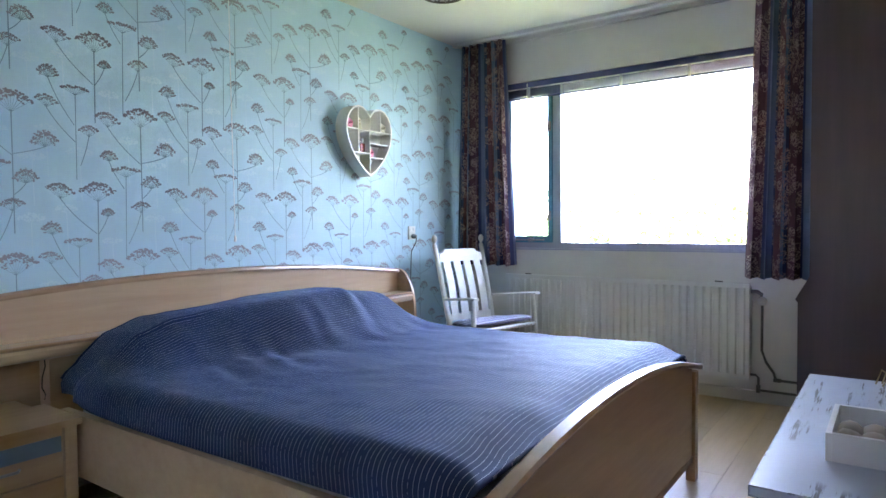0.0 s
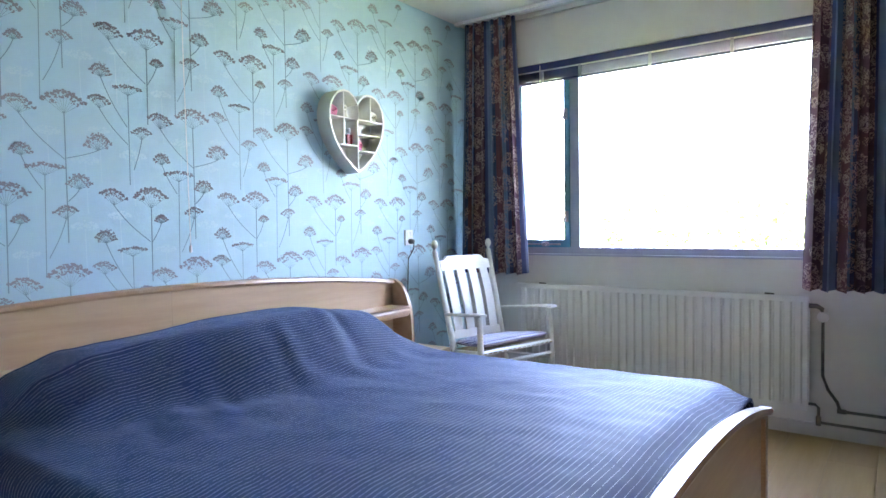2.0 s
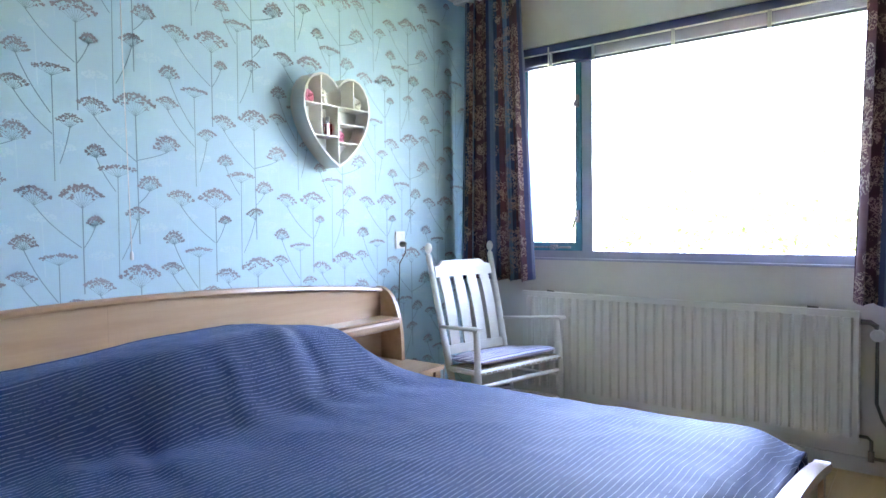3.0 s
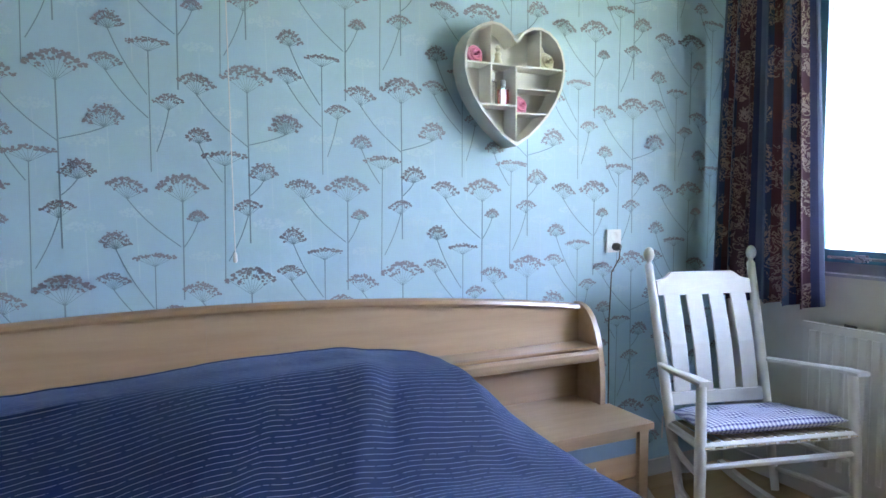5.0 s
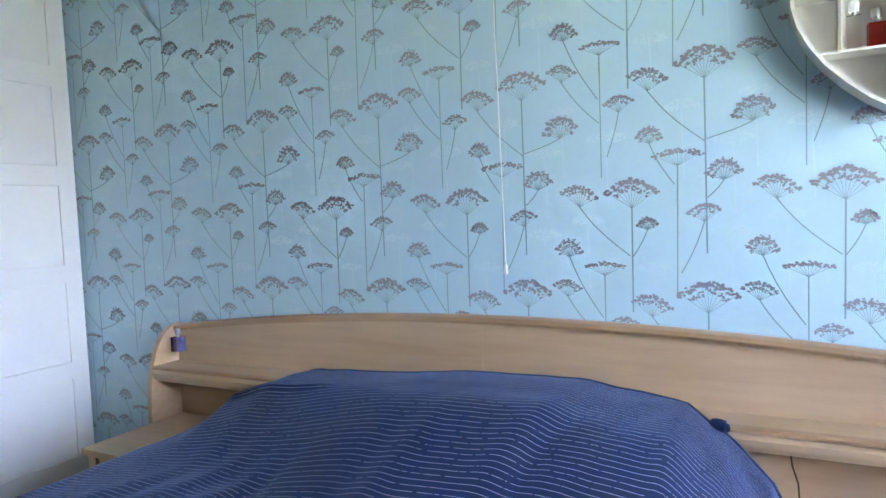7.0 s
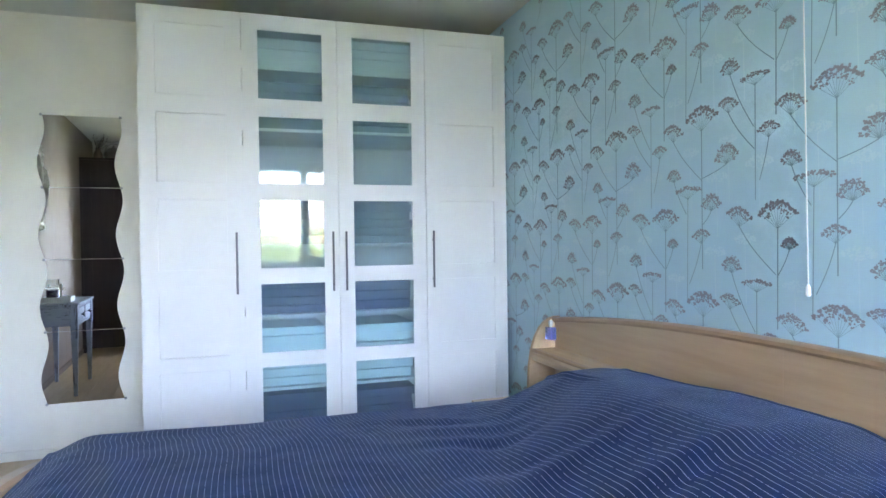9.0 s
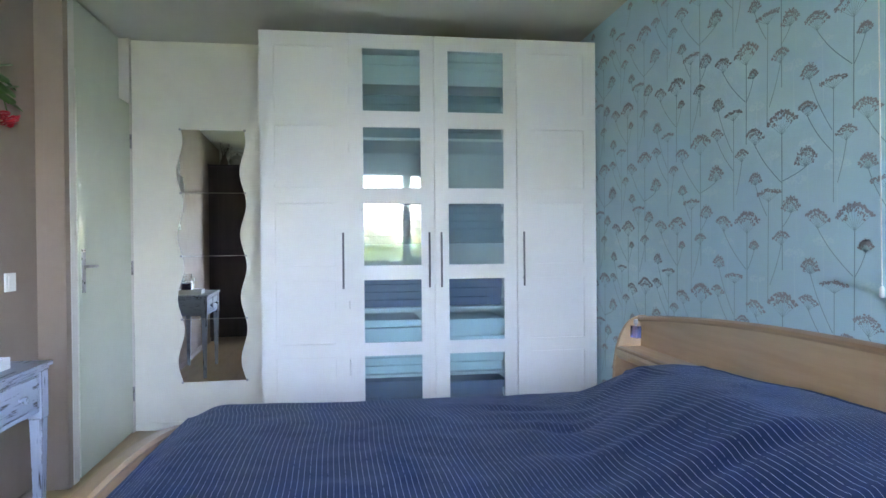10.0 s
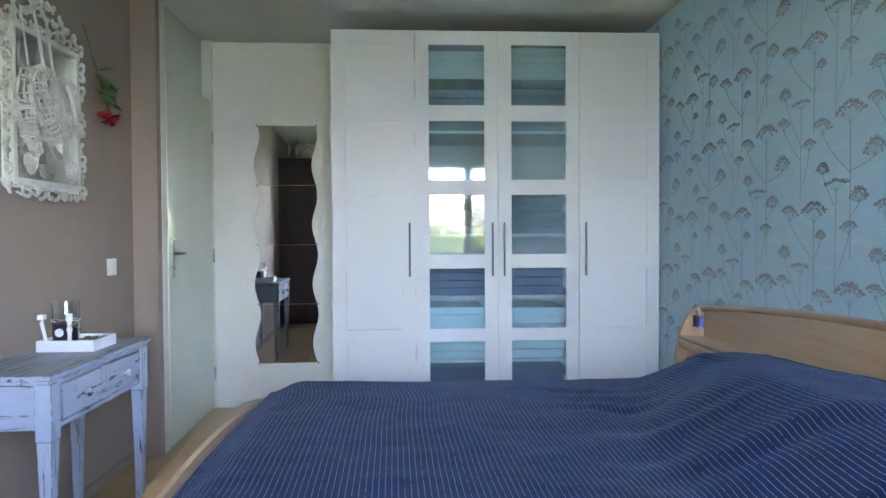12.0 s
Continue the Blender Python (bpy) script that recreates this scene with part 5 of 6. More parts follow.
def build_heart():
    h = thing("heart_shelf", (3.735, 0, 1.657), "cream heart-shaped wall shelf with small compartments, on blue wallpaper", "wall shelf")
    out = heart_outline()
    inn = []
    n = len(out)
    for i in range(n):
        p, a, b = Vector(out[i]), Vector(out[i - 1]), Vector(out[(i + 1) % n])
        t = (b - a).normalized()
        nrm = Vector((-t.y, t.x))
        if nrm.dot(-p) < 0:
            nrm = -nrm
        k = 0.009
        if i == 0:
            inn.append(Vector((0, p.y - 0.016)))
        elif i == 14:
            inn.append(Vector((0, p.y + 0.014)))
        else:
            inn.append(p + nrm * k)
    bm = bmesh.new()
    fr = -0.098
    rings = []
    for pts, y in ((out, -0.002), (out, fr), (inn, fr), (inn, -0.002)):
        rings.append([bm.verts.new((p[0], y, p[1])) for p in pts])
    for a, b in ((0, 1), (1, 2), (2, 3)):
        for i in range(n):
            bm.faces.new((rings[a][i], rings[a][(i + 1) % n], rings[b][(i + 1) % n], rings[b][i]))
    part("rim", bm, M_CHAIR, h, smooth=True)
    bk = bmesh.new()
    prism(bk, [tuple(p) for p in inn], "y", -0.006, -0.002)
    part("back", bk, M_CHAIR, h)
    zs = 0.055
    fy = fr + 0.003
    wl, wr = heart_half(zs, 0.010), heart_half(zs, 0.010)
    t = 0.003
    part("shelf", B(-wl, wr, fy, -0.0065, zs - t, zs + t), M_CHAIR, h)
    part("divider", B(-0.105 - t, -0.105 + t, fy, -0.0065, zs + t, 0.188), M_CHAIR, h)
    part("divider", B(0.105 - t, 0.105 + t, fy, -0.0065, zs + t, 0.190), M_CHAIR, h)
    part("divider", B(-0.105 - t, -0.105 + t, fy, -0.0065, -0.086, zs - t), M_CHAIR, h)
    part("divider", B(-t, t, fy, -0.0065, -0.222, zs - t), M_CHAIR, h)
    for a, b, z in ((-heart_half(-0.09, 0.006), -t, -0.090), (t, heart_half(-0.025, 0.010) - 0.012, -0.025), (t, heart_half(-0.105, 0.010) - 0.010, -0.115)):
        part("shelf", B(a, b, fy, -0.0065, z - t, z + t), M_CHAIR, h)
    ox, oz = 3.735, 1.657
    for nm, x, z, m, r, lab in (("rose_bloom", -0.155, zs + 0.033, M_ROSE, 0.036, "pink fabric rose in the heart shelf"), ("rose_bloom", 0.152, zs + 0.033, M_IVORY, 0.038, "ivory fabric rose in the heart shelf"), ("rose_bloom", 0.034, -0.082, M_ROSE, 0.036, "pink fabric rose in the heart shelf")):
        q = thing(nm, (ox + x, -0.060, oz + z), lab, "rose", "roses in the heart shelf")
        bm = bmesh.new()
        rose(bm, (0, 0, 0), r, seed=int(abs(x) * 1000), facing=(0.1, -1, 0.15))
        part("petals", bm, m, q, smooth=True)
        lf = bmesh.new()
        for k in range(4):
            a = k * 1.6 + 0.5
            leaf(lf, (0, 0.01, 0), (0.038 * math.cos(a), 0.012, 0.038 * math.sin(a) if math.sin(a) > -0.8 else -0.028), 0.010, 0)
        part("leaves", lf, M_LEAF, q)
    fg = thing("figurine", (ox - 0.055, -0.055, oz + zs + t + 0.0003), "small ivory angel-like ornament in the heart shelf", "ornament")
    part("ornament_body", T(lathe, [(0.020, 0), (0.016, 0.012), (0.010, 0.032), (0.013, 0.042), (0.006, 0.052), (0.011, 0.062), (0.004, 0.074)], n=14), M_IVORY, fg, smooth=True)
    bottle("perfume_bottle", (ox - 0.034, -0.055, oz - 0.0865), 0.034, 0.024, 0.060, M_PERFR, "red glass perfume bottle in the heart shelf", M_METAL, 5)
    b2 = bottle("perfume_bottle", (ox - 0.078, -0.050, oz - 0.0865), 0.030, 0.020, 0.085, M_JAR, "tall clear glass perfume bottle in the heart shelf", M_WHITEPL, -6)


build_heart()


# ---- small wall things ----
M_PLUG = mat("grey_plastic", srgb("8f9290"), None, 0.5, bump=0)


def build_socket():
    s = thing("wall_socket", (4.266, 0, 1.050), "white double wall socket with a plug, on the wallpaper", "socket")
    part("plate", B(-0.036, 0.036, -0.013, -0.002, -0.046, 0.050), M_WHITEPL, s, bevel=0.004)
    part("socket_well", T(lathe, [(0.020, -0.0135), (0.020, -0.0145), (0.017, -0.0145), (0.016, -0.0138)], (0, 0, 0.023), n=20, axis="y"), M_WHITEPL, s, smooth=True)
    p = thing("power_cord", (4.266, 0, 1.050), "grey plug and thin cable running down the wall", "cable")
    part("plug", T(lathe, [(0.016, -0.0146), (0.017, -0.030), (0.012, -0.044), (0.006, -0.050)], (0.002, 0, -0.022), n=18, axis="y"), M_PLUG, p, smooth=True)
    part("cable", T(tube, [(0.002, -0.048, -0.03), (0.0, -0.045, -0.07), (-0.012, -0.012, -0.13), (-0.02, -0.008, -0.35), (-0.018, -0.008, -0.62), (-0.03, -0.02, -0.96)], 0.0028, 6), M_DARKMETAL, p, smooth=True)


build_socket()


def build_pull():
    p = thing("pull_cord", (2.739, -0.045, -0.024), "thin white ceiling pull cord with a small end knob", "pull cord")
    part("cord", T(tube, [(-0.012, 0, H - 0.02), (-0.008, 0, 1.8), (0, 0, 1.085)], 0.0018, 6), M_CORD, p, smooth=True)
    part("knob", T(lathe, [(0.003, 1.083), (0.006, 1.075), (0.007, 1.055), (0.004, 1.050)], n=10), M_WHITEPL, p, smooth=True)
    part("ceiling_switch", T(lathe, [(0.03, H - 0.002), (0.03, H - 0.015), (0.02, H - 0.022)], (-0.012, -0.0, 0), n=20), M_WHITEPL, p, smooth=True)


build_pull()


def build_switch():
    s = thing("light_switch", (1.238, YB, 1.032), "white light switch on the taupe wall near the door", "light switch")
    part("plate", B(-0.041, 0.041, 0.0005, 0.010, -0.041, 0.041), M_WHITEPL, s, bevel=0.003)
    part("rocker", B(-0.027, 0.027, 0.0102, 0.014, -0.027, 0.027), M_WHITEPL, s, bevel=0.003)


build_switch()


def build_lamp():
    l = thing("ceiling_lamp", (3.42, -0.90, H), "round bronze wire cage ceiling lamp with frosted glass inside", "ceiling lamp")
    part("canopy", T(lathe, [(0.07, -0.002), (0.07, -0.02), (0.03, -0.03), (0.012, -0.035), (0.012, -0.05)], n=28), M_LAMPWIRE, l, smooth=True)
    part("glass_shade", T(lathe, [(0.03, -0.051), (0.085, -0.07), (0.100, -0.13), (0.088, -0.17), (0.06, -0.185)], n=28), M_WHITEPL, l, "white frosted inner shade", smooth=True)
    w = bmesh.new()
    R, zt, zb = 0.140, -0.055, -0.205
    for z, r in ((zb, R * 0.80), (zb + 0.012, R * 0.93), (zt, R * 0.9)):
        tube(w, [(r * math.cos(a), r * math.sin(a), z) for a in [i * math.pi / 20 for i in range(41)]], 0.0035, 6, caps=False)
    for k in range(14):
        for sgn in (-1, 1):
            a0 = 2 * math.pi * k / 14
            pts = []
            for i in range(9):
                t = i / 8
                a = a0 + sgn * t * 0.9
                r = R * (0.9 + 0.14 * math.sin(t * math.pi) - 0.10 * t)
                pts.append((r * math.cos(a), r * math.sin(a), zt + (zb - zt) * t))
            tube(w, pts, 0.0030, 5)
    for k in range(6):
        a = k * math.pi / 6
        r = R * 0.80
        tube(w, [(-r * math.cos(a), -r * math.sin(a) , zb), (r * 0.15 * math.sin(a), -r * 0.15 * math.cos(a), zb - 0.004), (r * math.cos(a), r * math.sin(a), zb)], 0.0030, 5)
    part("wire_cage", w, M_LAMPWIRE, l, smooth=True)


build_lamp()


# ---- carved wall mirror with hanging hearts, and a red rose ----
HOFF = 0.045


def build_carved_mirror():
    cx, cz = 1.80, 1.675
    m = thing("carved_mirror", (cx, YB, cz), "white carved wooden framed mirror on the taupe wall", "mirror")
    W, Hh = 0.285, 0.335
    part("glass", B(-0.215, 0.215, 0.008, 0.012, -0.275, 0.275), M_MIRROR, m)
    part("backboard", B(-0.26, 0.26, 0.001, 0.0078, -0.31, 0.31), M_CHAIR, m)
    inner = bmesh.new()
    for d in ((-0.235, 0.235, 0.012, 0.030, -0.297, -0.275), (-0.235, 0.235, 0.012, 0.030, 0.275, 0.297), (-0.235, -0.214, 0.012, 0.030, -0.275, 0.275), (0.214, 0.235, 0.012, 0.030, -0.275, 0.275)):
        box(inner, *d)
    part("inner_frame", inner, M_CARVE, m, bevel=0.003)
    rnd = random.Random(4)
    cv = bmesh.new()

    def scroll(x, z, s, a0, flip):
        pts = []
        for i in range(12):
            t = i / 11
            r = s * (1 - 0.75 * t)
            a = a0 + flip * t * 4.6
            pts.append((x + r * math.cos(a), 0.018 + 0.010 * math.sin(t * 3), z + r * math.sin(a)))
        tube(cv, pts, [0.0085 * (1 - 0.4 * i / 11) for i in range(12)], 6)
    for k in range(13):
        z = -0.30 + 0.05 * k
        for s in (-1, 1):
            scroll(s * 0.262, z, 0.026, rnd.uniform(0, 6), s * (1 if k % 2 else -1))
    for k in range(11):
        x = -0.25 + 0.05 * k
        scroll(x, -0.322, 0.026, rnd.uniform(0, 6), 1 if k % 2 else -1)
        rise = 0.09 * (1 - (x / 0.27) ** 2)
        scroll(x, 0.322, 0.027, rnd.uniform(0, 6), 1 if k % 2 else -1)
        if rise > 0.03:
            scroll(x, 0.325 + rise * 0.6, 0.026, rnd.uniform(0, 6), -1 if k % 2 else 1)
        if rise > 0.065:
            scroll(x, 0.322 + rise * 1.1, 0.022, rnd.uniform(0, 6), 1 if k % 2 else -1)
    part("carved_border", cv, M_CARVE, m, "openwork scroll carving", smooth=True, kind="stuff")

    o = HOFF

    def bundle(bm, path, r, rn, strands=26, wraps=16):
        """Twigs laid along a bent line, thick in the middle, with more twigs wound round them."""
        P = [Vector((x, 0, z)) for x, z in path]
        n = 14

        def at(t):
            f = t * (len(P) - 1)
            k = min(int(f), len(P) - 2)
            u = f - k
            a, b, c, d = P[max(k - 1, 0)], P[k], P[k + 1], P[min(k + 2, len(P) - 1)]
            return 0.5 * (2 * b + (c - a) * u + (2 * a - 5 * b + 4 * c - d) * u * u + (3 * b - a - 3 * c + d) * u ** 3)

        def ring(t, ang, k=1.0):
            d = (at(min(t + 0.02, 1)) - at(max(t - 0.02, 0))).normalized()
            side = Vector((d.z, 0, -d.x))
            w = r * k * (0.25 + 0.75 * math.sin(math.pi * min(max(t, 0.0), 1.0)) ** 0.6)
            return at(t) + side * (w * math.cos(ang)) + Vector((0, w * math.sin(ang) * 0.8, 0))
        for s in range(strands):
            a0, tw, k = rn.uniform(0, 6.28), rn.uniform(-1.6, 1.6), rn.uniform(0.75, 1.0)
            ta, tb = rn.uniform(0, 0.25), rn.uniform(0.75, 1.0)
            tube(bm, [ring(ta + (tb - ta) * q / n, a0 + tw * q / n, k) for q in range(n + 1)], 0.0026, 5)
        for s in range(wraps):
            t0, a0, sl = rn.uniform(0.08, 0.95), rn.uniform(0, 6.28), rn.uniform(-0.12, 0.12)
            tube(bm, [ring(min(max(t0 + sl * q / 12, 0), 1), a0 + 6.28 * q / 12, 1.06) for q in range(13)], 0.0030, 5)

    def ribbon(h, pts, w, label="white satin ribbon"):
        rb = bmesh.new()
        rows = [[rb.verts.new((x - w / 2, y, z)), rb.verts.new((x + w / 2, y, z))] for x, y, z in pts]
        for p, q in zip(rows, rows[1:]):
            rb.faces.new((p[0], p[1], q[1], q[0]))
        part("ribbon", rb, M_RIBBON, h, label).modifiers.new("thickness", "SOLIDIFY").thickness = 0.0012

    def wicker(x, y, z, paths, ribbons, seed, label):
        h = thing("rattan_heart", (cx + x, YB + y, cz + z), label, "hanging heart", "hearts hung on the carved mirror")
        bm, rn = bmesh.new(), random.Random(seed)
        fx = lambda v: o - 0.2 + (v - o + 0.2) * 0.85
        fz = lambda v: -0.184 + (v + 0.184) * 0.78 if v < 0.30 else v
        x, z = fx(x), fz(z)
        h.location = (cx + x, YB + y, cz + z)
        paths = [([(fx(a), fz(b)) for a, b in path], r * 1.1, int(st * 0.8), int(wr * 1.0)) for path, r, st, wr in paths]
        ribbons = [([(fx(a), b, fz(c)) for a, b, c in pts], w) for pts, w in ribbons]
        for path, r, st, wr in paths:
            bundle(bm, [(px - x, pz - z) for px, pz in path], r, rn, st, wr)
        part("wicker", bm, M_RATTAN, h, smooth=True, kind="stuff")
        for pts, w in ribbons:
            ribbon(h, [(px - x, py - y, pz - z) for px, py, pz in pts], w)
    wicker(o + 0.04, 0.062, 0.04, [([(o + .095, .262), (o + .150, .153), (o + .095, .025), (o + .033, -.084), (o - .024, -.184)], 0.040, 26, 22), ([(o + .095, .262), (o + .020, .215), (o + .012, .12), (o + .02, .0), (o - .03, -.11)], 0.018, 16, 8)],
           [([(o + .085, .060, .25), (o + .088, .04, .30), (o + .083, .022, .385)], 0.022)], 1, "long whitewashed wicker heart on a ribbon, over the mirror")
    wicker(o + 0.16, 0.042, 0.03, [([(o + .175, .245), (o + .205, .125), (o + .190, -.011), (o + .150, -.111), (o + .100, -.184)], 0.036, 24, 22)],
           [([(o + .175, .045, .24), (o + .178, .03, .30), (o + .180, .022, .37)], 0.012)], 2, "slim whitewashed wicker heart behind the long one, over the mirror")
    wicker(o - 0.10, 0.055, 0.10, [([(o - .030, .215), (o - .110, .225), (o - .175, .165), (o - .178, .050), (o - .105, -.060)], 0.024, 26, 20), ([(o - .030, .215), (o - .015, .150), (o - .050, .050), (o - .105, -.060)], 0.018, 20, 12)],
           [([(o - .020, .055, .21), (o - .022, .04, .29), (o - .016, .022, .375)], 0.020), ([(o - .05, .085, .20), (o - .09, .09, .12), (o - .125, .088, .01)], 0.030)], 4, "wicker heart ring with a wide ribbon, at the mirror's edge")

    def small(x, z, y, s, top, seed, label):
        wicker(x, y, z, [([(x, z + .02 * s), (x + .022 * s, z + .034 * s), (x + .026 * s, z), (x, z - .05 * s)], 0.013 * s, 12, 9), ([(x, z + .02 * s), (x - .022 * s, z + .034 * s), (x - .026 * s, z), (x, z - .05 * s)], 0.013 * s, 12, 9)],
               [([(x, y, z + .03 * s), (x + .003, y - .004, (z + top) / 2), (x, y - .01, top)], 0.011)], seed, label)
    small(o + .000, .007, 0.100, 0.95, .12, 6, "small whitewashed wicker heart over the long hearts")
    small(o - .200, -.005, 0.060, 0.9, .16, 7, "small whitewashed wicker heart at the mirror's frame")
    small(o - .135, -.245, 0.060, 1.15, -.03, 3, "small whitewashed wicker heart on a long ribbon")
    small(o + .135, -.225, 0.030, 1.0, -.10, 5, "small whitewashed wicker heart on a short ribbon")


build_carved_mirror()


def build_hanging_rose():
    r = thing("hanging_rose", (1.285, YB + 0.03, 1.750), "red rose hung head down on the taupe wall", "rose")
    bm = bmesh.new()
    rose(bm, (0, 0, 0), 0.052, seed=9, facing=(-0.45, 0.25, -1))
    rose(bm, (0.055, 0.0, 0.01), 0.036, seed=11, facing=(0.1, 0.3, -1))
    part("petals", bm, M_RED, r, smooth=True)
    part("stem", T(tube, [(0, 0, 0.02), (0.05, -0.005, 0.12), (0.13, -0.01, 0.24), (0.20, -0.02, 0.38)], 0.003, 6), M_LEAF, r, smooth=True)
    lf = bmesh.new()
    for b, t in (((0.03, 0, 0.08), (-0.02, 0.05, 0.05)), ((0.04, 0, 0.10), (0.09, 0.05, 0.06)), ((0.05, 0, 0.12), (0.01, 0.05, 0.15)), ((0.05, 0, 0.12), (0.13, 0.03, 0.10)), ((0.08, 0, 0.17), (0.03, 0.05, 0.13)), ((0.09, 0, 0.18), (0.13, 0.05, 0.14)), ((0.06, 0, 0.14), (0.07, 0.06, 0.09)), ((0.10, 0, 0.20), (0.06, 0.05, 0.23))):
        leaf(lf, b, t, 0.040, 0.2)
    part("leaves", lf, M_LEAF, r)


build_hanging_rose()


# ---- outside ----
GZ = -2.9
tagged(part("ground", B(LX + 0.4, 400, -300, 300, GZ - 0.5, GZ), M_GRASS), kind="structure")


def tree(at, h, r, seed, label):
    rnd = random.Random(seed)
    t = thing("tree", at, label, "tree", "trees outside")
    tk = bmesh.new()
    tube(tk, [(0, 0, 0), (0.05, 0.02, h * 0.3), (0, 0.1, h * 0.6), (0.1, 0, h * 0.85)], [0.16, 0.12, 0.08, 0.03], 8)
    for k in range(9):
        a = k * 2.4
        z0 = h * (0.3 + 0.05 * k)
        tube(tk, [(0, 0, z0), (r * 0.4 * math.cos(a), r * 0.4 * math.sin(a), z0 + h * 0.1), (r * 0.8 * math.cos(a), r * 0.8 * math.sin(a), z0 + h * 0.16)], [0.06, 0.035, 0.012], 6)
    part("trunk", tk, M_BARK, t)
    vs, fs = [], []
    cl = []
    for k in range(26):
        a, zz = rnd.uniform(0, 6.28), rnd.uniform(-0.8, 1)
        rr = r * rnd.uniform(0.35, 0.95) * math.sqrt(max(0.1, 1 - zz * zz * 0.8))
        cl.append((rr * math.cos(a), rr * math.sin(a), h * 0.66 + zz * h * 0.30, r * rnd.uniform(0.22, 0.42)))
    for k in range(5200):
        c = cl[rnd.randrange(26)]
        d = Vector((rnd.gauss(0, 1), rnd.gauss(0, 1), rnd.gauss(0, 1))).normalized() * c[3] * rnd.uniform(0.5, 1.1)
        p = Vector(c[:3]) + d
        u = Vector((rnd.gauss(0, 1), rnd.gauss(0, 1), rnd.gauss(0, 1))).normalized() * rnd.uniform(0.05, 0.10)
        w = u.cross(Vector((rnd.gauss(0, 1), rnd.gauss(0, 1), rnd.gauss(0, 1)))).normalized() * 0.045
        i = len(vs)
        vs += [p - u, p + w, p + u, p - w]
        fs.append((i, i + 1, i + 2, i + 3))
    me = bpy.data.meshes.new("crown")
    me.from_pydata(vs, [], fs)
    me.materials.append(M_FOL)
    ob = new("crown", me)
    ob.parent = t
    tagged(ob, kind="stuff")
    return t


for k, (x, y, h, r) in enumerate(((15, -6.5, 4.8, 2.2), (14.5, -3.4, 4.9, 2.1), (13, -0.5, 4.7, 2.0), (14.5, 2.4, 4.8, 2.1), (19, -11, 5.2, 2.8), (21, 5.5, 4.8, 2.5), (22, -5.0, 4.9, 2.6))):
    tree((x, y, GZ), h, r, 20 + k, "leafy green garden tree beyond the window")


def house(at, w, d, h, roof, label, flat=False):
    o = thing("house", at, label, "house", "houses outside")
    part("wall", B(0, d, -w / 2, w / 2, 0, h), M_HBRICK, o)
    if flat:
        part("roof", B(-0.2, d + 0.2, -w / 2 - 0.2, w / 2 + 0.2, h, h + 0.25), M_HROOF, o)
        part("chimney", B(1.0, 1.6, w / 2 - 1.5, w / 2 - 0.9, h + 0.2501, h + 1.1), M_HBRICK, o)
    else:
        part("roof", T(prism, [(-0.4, h), (d + 0.4, h), (d / 2, h + roof)], "y", -w / 2 - 0.2, w / 2 + 0.2), M_HROOF, o)
    n = int(w / 2.2)
    for s in range(int(h // 2.7)):
        for k in range(n):
            y = -w / 2 + (k + 0.5) * w / n
            z = 0.9 + s * 2.8
            if z + 1.3 > h:
                continue
            wd = part("window", B(-0.04, -0.001, y - 0.7, y + 0.7, z, z + 1.3), M_WHITEPL, o)
            part("pane", B(-0.06, -0.041, y - 0.6, y + 0.6, z + 0.1, z + 1.2), M_GREY, wd)


house((44, -15, GZ), 16, 8, 7.4, 0, "flat-roofed brick house beyond the garden", True)
house((48, 9, GZ), 9, 8, 5.2, 3.2, "red brick house with pitched roof beyond the garden")


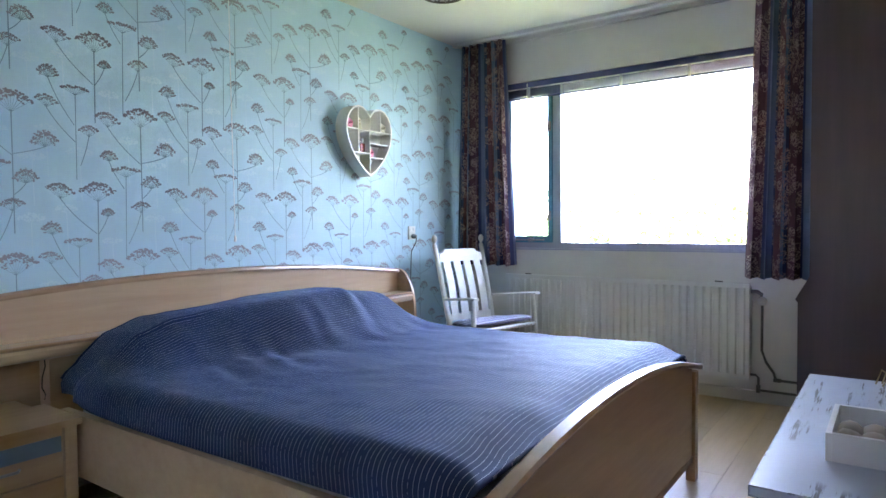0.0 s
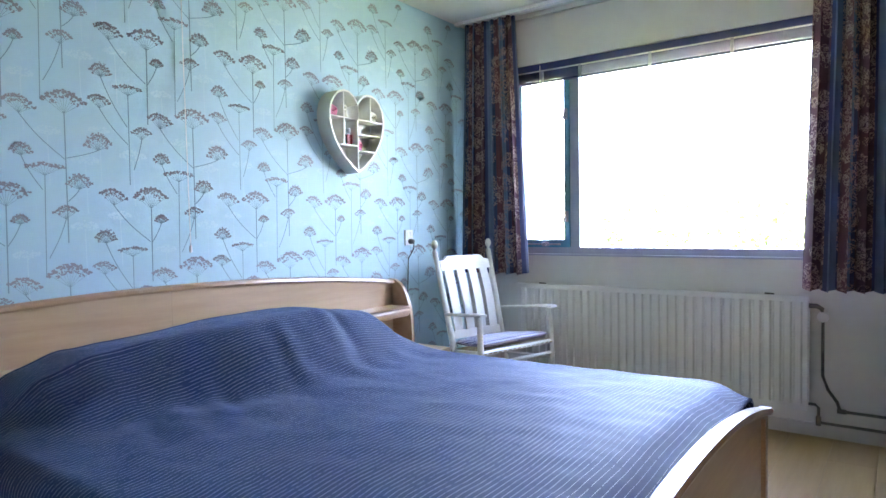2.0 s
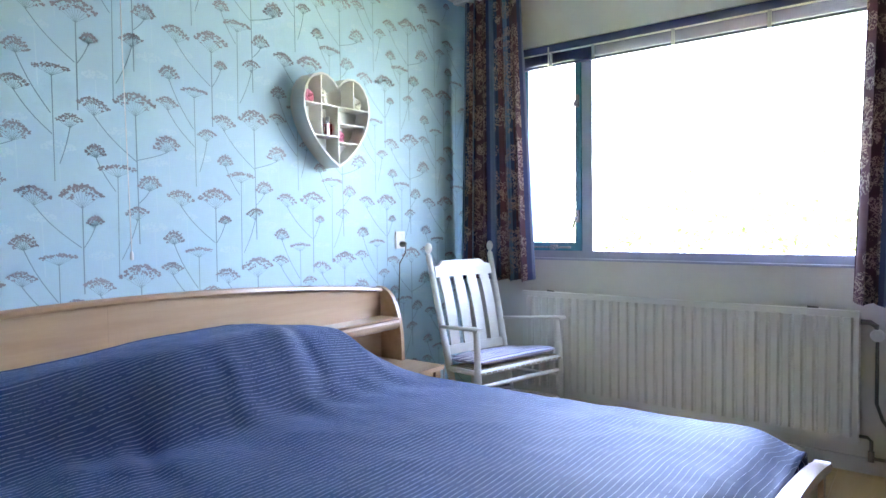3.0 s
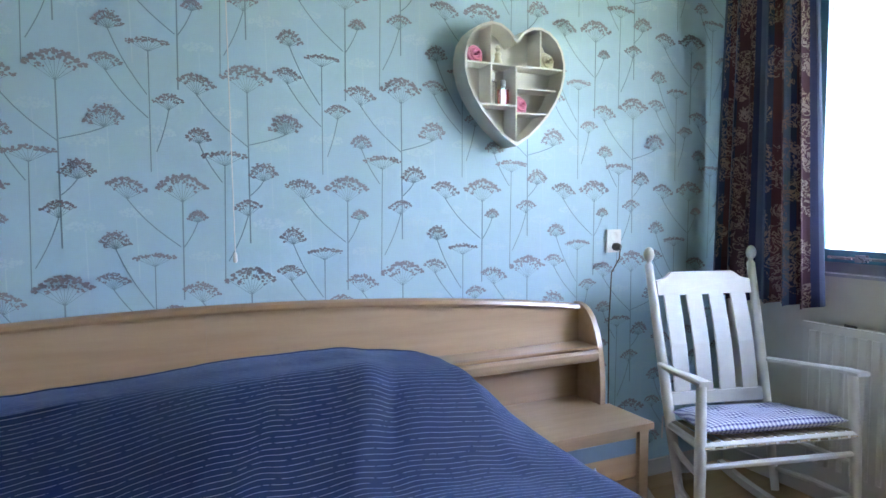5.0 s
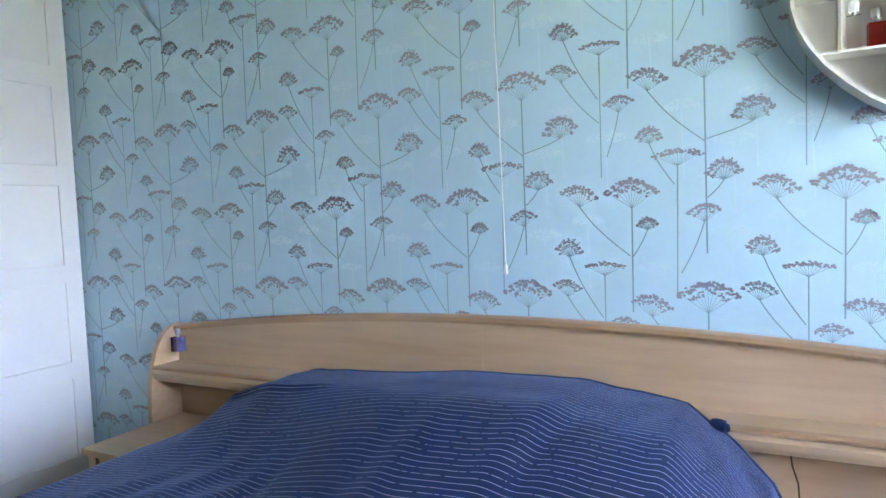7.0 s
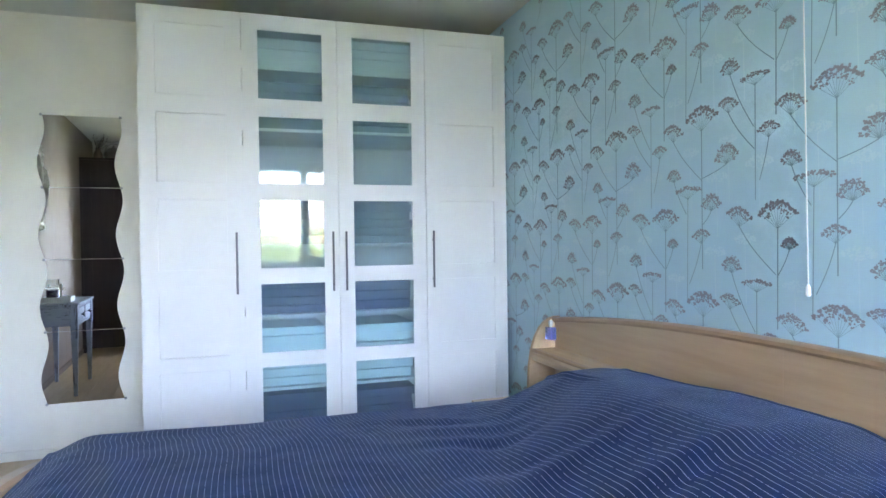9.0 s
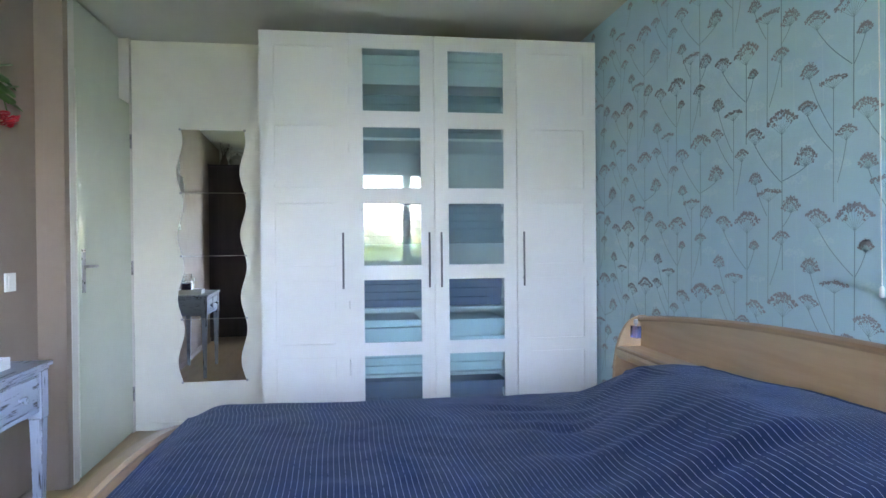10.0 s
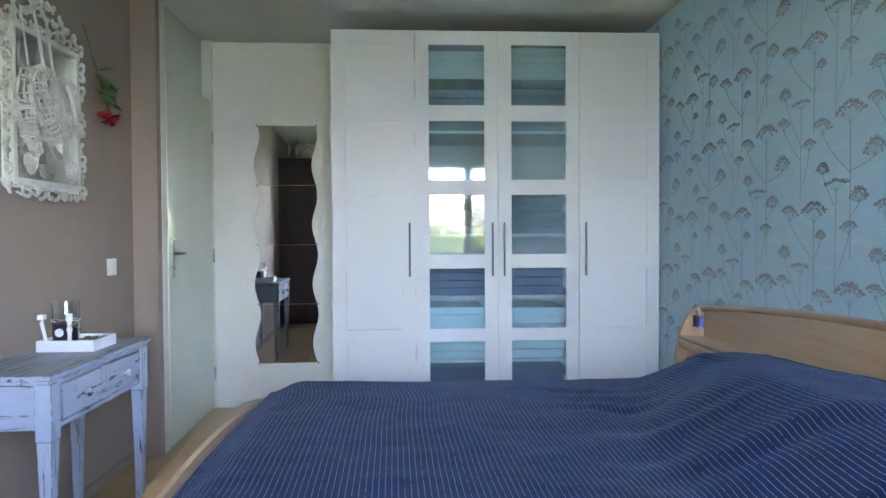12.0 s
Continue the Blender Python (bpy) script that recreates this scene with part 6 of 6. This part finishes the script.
# ---- wallpaper print ----
def build_print():
    """Hogweed umbels on stems; the pattern repeats every 0.525 m across and 0.645 m up."""
    PW, PH = 0.525, 0.645
    ox, oz = 2.793, 1.613
    umbels = (  # head x, z, radius, join x, z, end of the main stem z (or None), kind
        (0.0, 0.0, 0.072, 0.0, -0.53, 0), (-0.150, -0.030, 0.052, 0.0, -0.222, 1), (0.118, -0.142, 0.050, 0.003, -0.215, 2),
        (0.045, -0.298, 0.044, 0.003, -0.376, 2), (-0.073, -0.245, 0.062, -0.080, -0.655, 3), (-0.148, -0.190, 0.036, -0.082, -0.335, 2),
        (-0.006, -0.412, 0.042, -0.068, -0.585, 1), (-0.200, -0.347, 0.070, -0.203, -0.70, 0), (-0.353, -0.350, 0.052, -0.208, -0.535, 1),
        (-0.158, -0.440, 0.028, -0.202, -0.540, 2), (-0.388, -0.508, 0.040, -0.290, -0.72, 2), (-0.283, -0.560, 0.054, -0.285, -0.95, 3),
        (-0.397, -0.628, 0.042, -0.288, -0.79, 1), (-0.231, -0.735, 0.040, -0.268, -0.89, 1))
    pale = ((-0.27, -0.19, 0.055), (0.07, -0.22, 0.05), (-0.06, -0.12, 0.045), (-0.33, -0.43, 0.045), (0.06, -0.47, 0.05), (-0.14, -0.57, 0.045), (-0.40, -0.10, 0.04))
    sets = {"stem": ([], []), "bloom": ([], []), "pale": ([], [])}
    rnd = random.Random(12)

    def quad(key, a, b, w, y):
        d = Vector((b[0] - a[0], b[1] - a[1]))
        if d.length < 1e-6:
            return
        s = Vector((-d.y, d.x)).normalized() * w / 2
        vs, fs = sets[key]
        i = len(vs)
        vs.extend(((a[0] + s.x, y, a[1] + s.y), (b[0] + s.x, y, b[1] + s.y), (b[0] - s.x, y, b[1] - s.y), (a[0] - s.x, y, a[1] - s.y)))
        fs.append((i, i + 1, i + 2, i + 3))

    def dot(key, x, z, r, y, n=5):
        vs, fs = sets[key]
        i = len(vs)
        a0 = rnd.uniform(0, 6.28)
        y -= 0.00003 * ((i // n) % (12 if key == "pale" else 24))
        for k in range(n):
            q = r * rnd.uniform(0.6, 1.3)
            vs.append((x + q * math.cos(a0 + 6.283 * k / n), y, z + 0.75 * q * math.sin(a0 + 6.283 * k / n)))
        fs.append(tuple(range(i, i + n)))

    def umbel(x, z, r, jx, jz, kind):
        """The dome of blossoms stands on rays that meet under it."""
        fx, fz = x, z - r * (0.62 if kind == 3 else 0.72)
        tilt = (x - jx) * 1.2 if kind else 0.0
        steps = 5
        for i in range(steps):
            t0, t1 = i / steps, (i + 1) / steps
            bow = 0.25 if abs(x - jx) > 0.03 else 0.0
            def at(t):
                px = fx + (jx - fx) * (t + bow * math.sin(t * math.pi) * (-0.35))
                return (px, fz + (jz - fz) * t)
            quad("stem", at(t0), at(t1), 0.0042 if kind == 0 else 0.0030, -0.0010)
        n = 9
        for k in range(n):
            u = 2 * k / (n - 1) - 1
            flat = 0.35 if kind == 3 else 1.05
            hx = x + u * r * 0.96
            hz = z - r * 0.16 + r * flat * 0.55 * math.cos(u * 1.35) - (0.0 if kind != 2 else 0.2 * r * u * u) + tilt * u * r
            quad("stem", (fx, fz), (hx, hz), 0.0011, -0.0010)
            for q in range(9 if kind != 3 else 7):
                a, g = rnd.uniform(0, 6.28), r * 0.15 * math.sqrt(rnd.random())
                dot("bloom", hx + g * math.cos(a), hz + 0.8 * g * math.sin(a), max(0.0032, r * 0.078), -0.0014)
            if kind != 3:
                tx, tz = fx + (hx - fx) * 0.62, fz + (hz - fz) * rnd.uniform(0.70, 0.86)
                for q in range(5):
                    dot("bloom", tx + rnd.uniform(-1, 1) * r * 0.12, tz + rnd.uniform(-1, 1) * r * 0.10, max(0.0028, r * 0.060), -0.0014)
        if kind == 2:
            for k in range(9):
                a = -0.5 + 4.2 * k / 8
                cx, cz = x + r * 0.80 * math.cos(a), z - r * 0.10 + r * 0.68 * math.sin(a)
                quad("stem", (fx, fz), (cx, cz), 0.0010, -0.0010)
                for q in range(5):
                    dot("bloom", cx + rnd.uniform(-1, 1) * r * 0.11, cz + rnd.uniform(-1, 1) * r * 0.10, r * 0.075, -0.0014)

    for ix in range(-6, 6):
        for iz in range(-3, 3):
            bx, bz = ox + ix * PW, oz + iz * PH
            for (x, z, r, jx, jz, kind) in umbels:
                X, Z = bx + x, bz + z
                if 0.03 < X - r and X + r < LX - 0.01 and 0.08 < Z + (jz - z) and Z + r < H - 0.01:
                    umbel(X, Z, r, bx + jx, bz + jz, kind)
                elif 0.03 < X - r and X + r < LX - 0.01 and Z + r < H - 0.01 and Z > 0.3:
                    umbel(X, Z, r, bx + jx, 0.09, kind)
            for x, z, r in pale:
                X, Z = bx + x, bz + z
                if 0.05 < X - r and X + r < LX - 0.05 and 0.1 < Z - 0.2 and Z + r < H - 0.02:
                    for k in range(80):
                        u = rnd.uniform(-1, 1)
                        dot("pale", X + u * r, Z + rnd.uniform(-0.3, 0.45) * r * math.cos(u * 1.3), r * 0.09, -0.0003)
                    quad("pale", (X, Z - r * 0.3), (X + 0.004, Z - 0.20), 0.003, -0.0008)
    for key, m in (("stem", M_PRINT), ("bloom", M_PRINT2), ("pale", M_PRINT3)):
        me = bpy.data.meshes.new("print_" + key)
        me.from_pydata(sets[key][0], [], sets[key][1])
        me.materials.append(m)
        tagged(new("wallpaper_print_" + key, me), kind="stuff")


build_print()


# ---- floor boards ----
def build_boards():
    rnd = random.Random(21)
    cache = {}
    w = 0.193
    y = YB + 0.002
    row = 0
    while y < -0.02:
        y1 = min(y + w, -0.003)
        x = 0.004 - rnd.uniform(0, 1.1)
        while x < LX - 0.004:
            xe = x + 1.28
            a, b = max(x, 0.004), min(xe, LX - 0.004)
            if b - a > 0.05:
                key = (round(b - a, 3), round(y1 - y, 3))
                if key not in cache:
                    bm = bmesh.new()
                    L, D, g = b - a - 0.0005, y1 - y - 0.0005, 0.0007
                    lo = [bm.verts.new(p) for p in ((0, 0, -0.011), (L, 0, -0.011), (L, D, -0.011), (0, D, -0.011))]
                    mid = [bm.verts.new(p) for p in ((0, 0, -g), (L, 0, -g), (L, D, -g), (0, D, -g))]
                    hi = [bm.verts.new(p) for p in ((g, g, 0), (L - g, g, 0), (L - g, D - g, 0), (g, D - g, 0))]
                    for r1, r2 in ((lo, mid), (mid, hi)):
                        for q in range(4):
                            bm.faces.new((r1[q], r1[(q + 1) % 4], r2[(q + 1) % 4], r2[q]))
                    bm.faces.new(hi)
                    me = bpy.data.meshes.new("plank")
                    bm.to_mesh(me)
                    bm.free()
                    me.materials.append(M_FLOOR)
                    cache[key] = me
                ob = new("plank", cache[key])
                ob.parent = floor
                ob.location = (a, y, 0)
            x = xe
        y += w
        row += 1


build_boards()
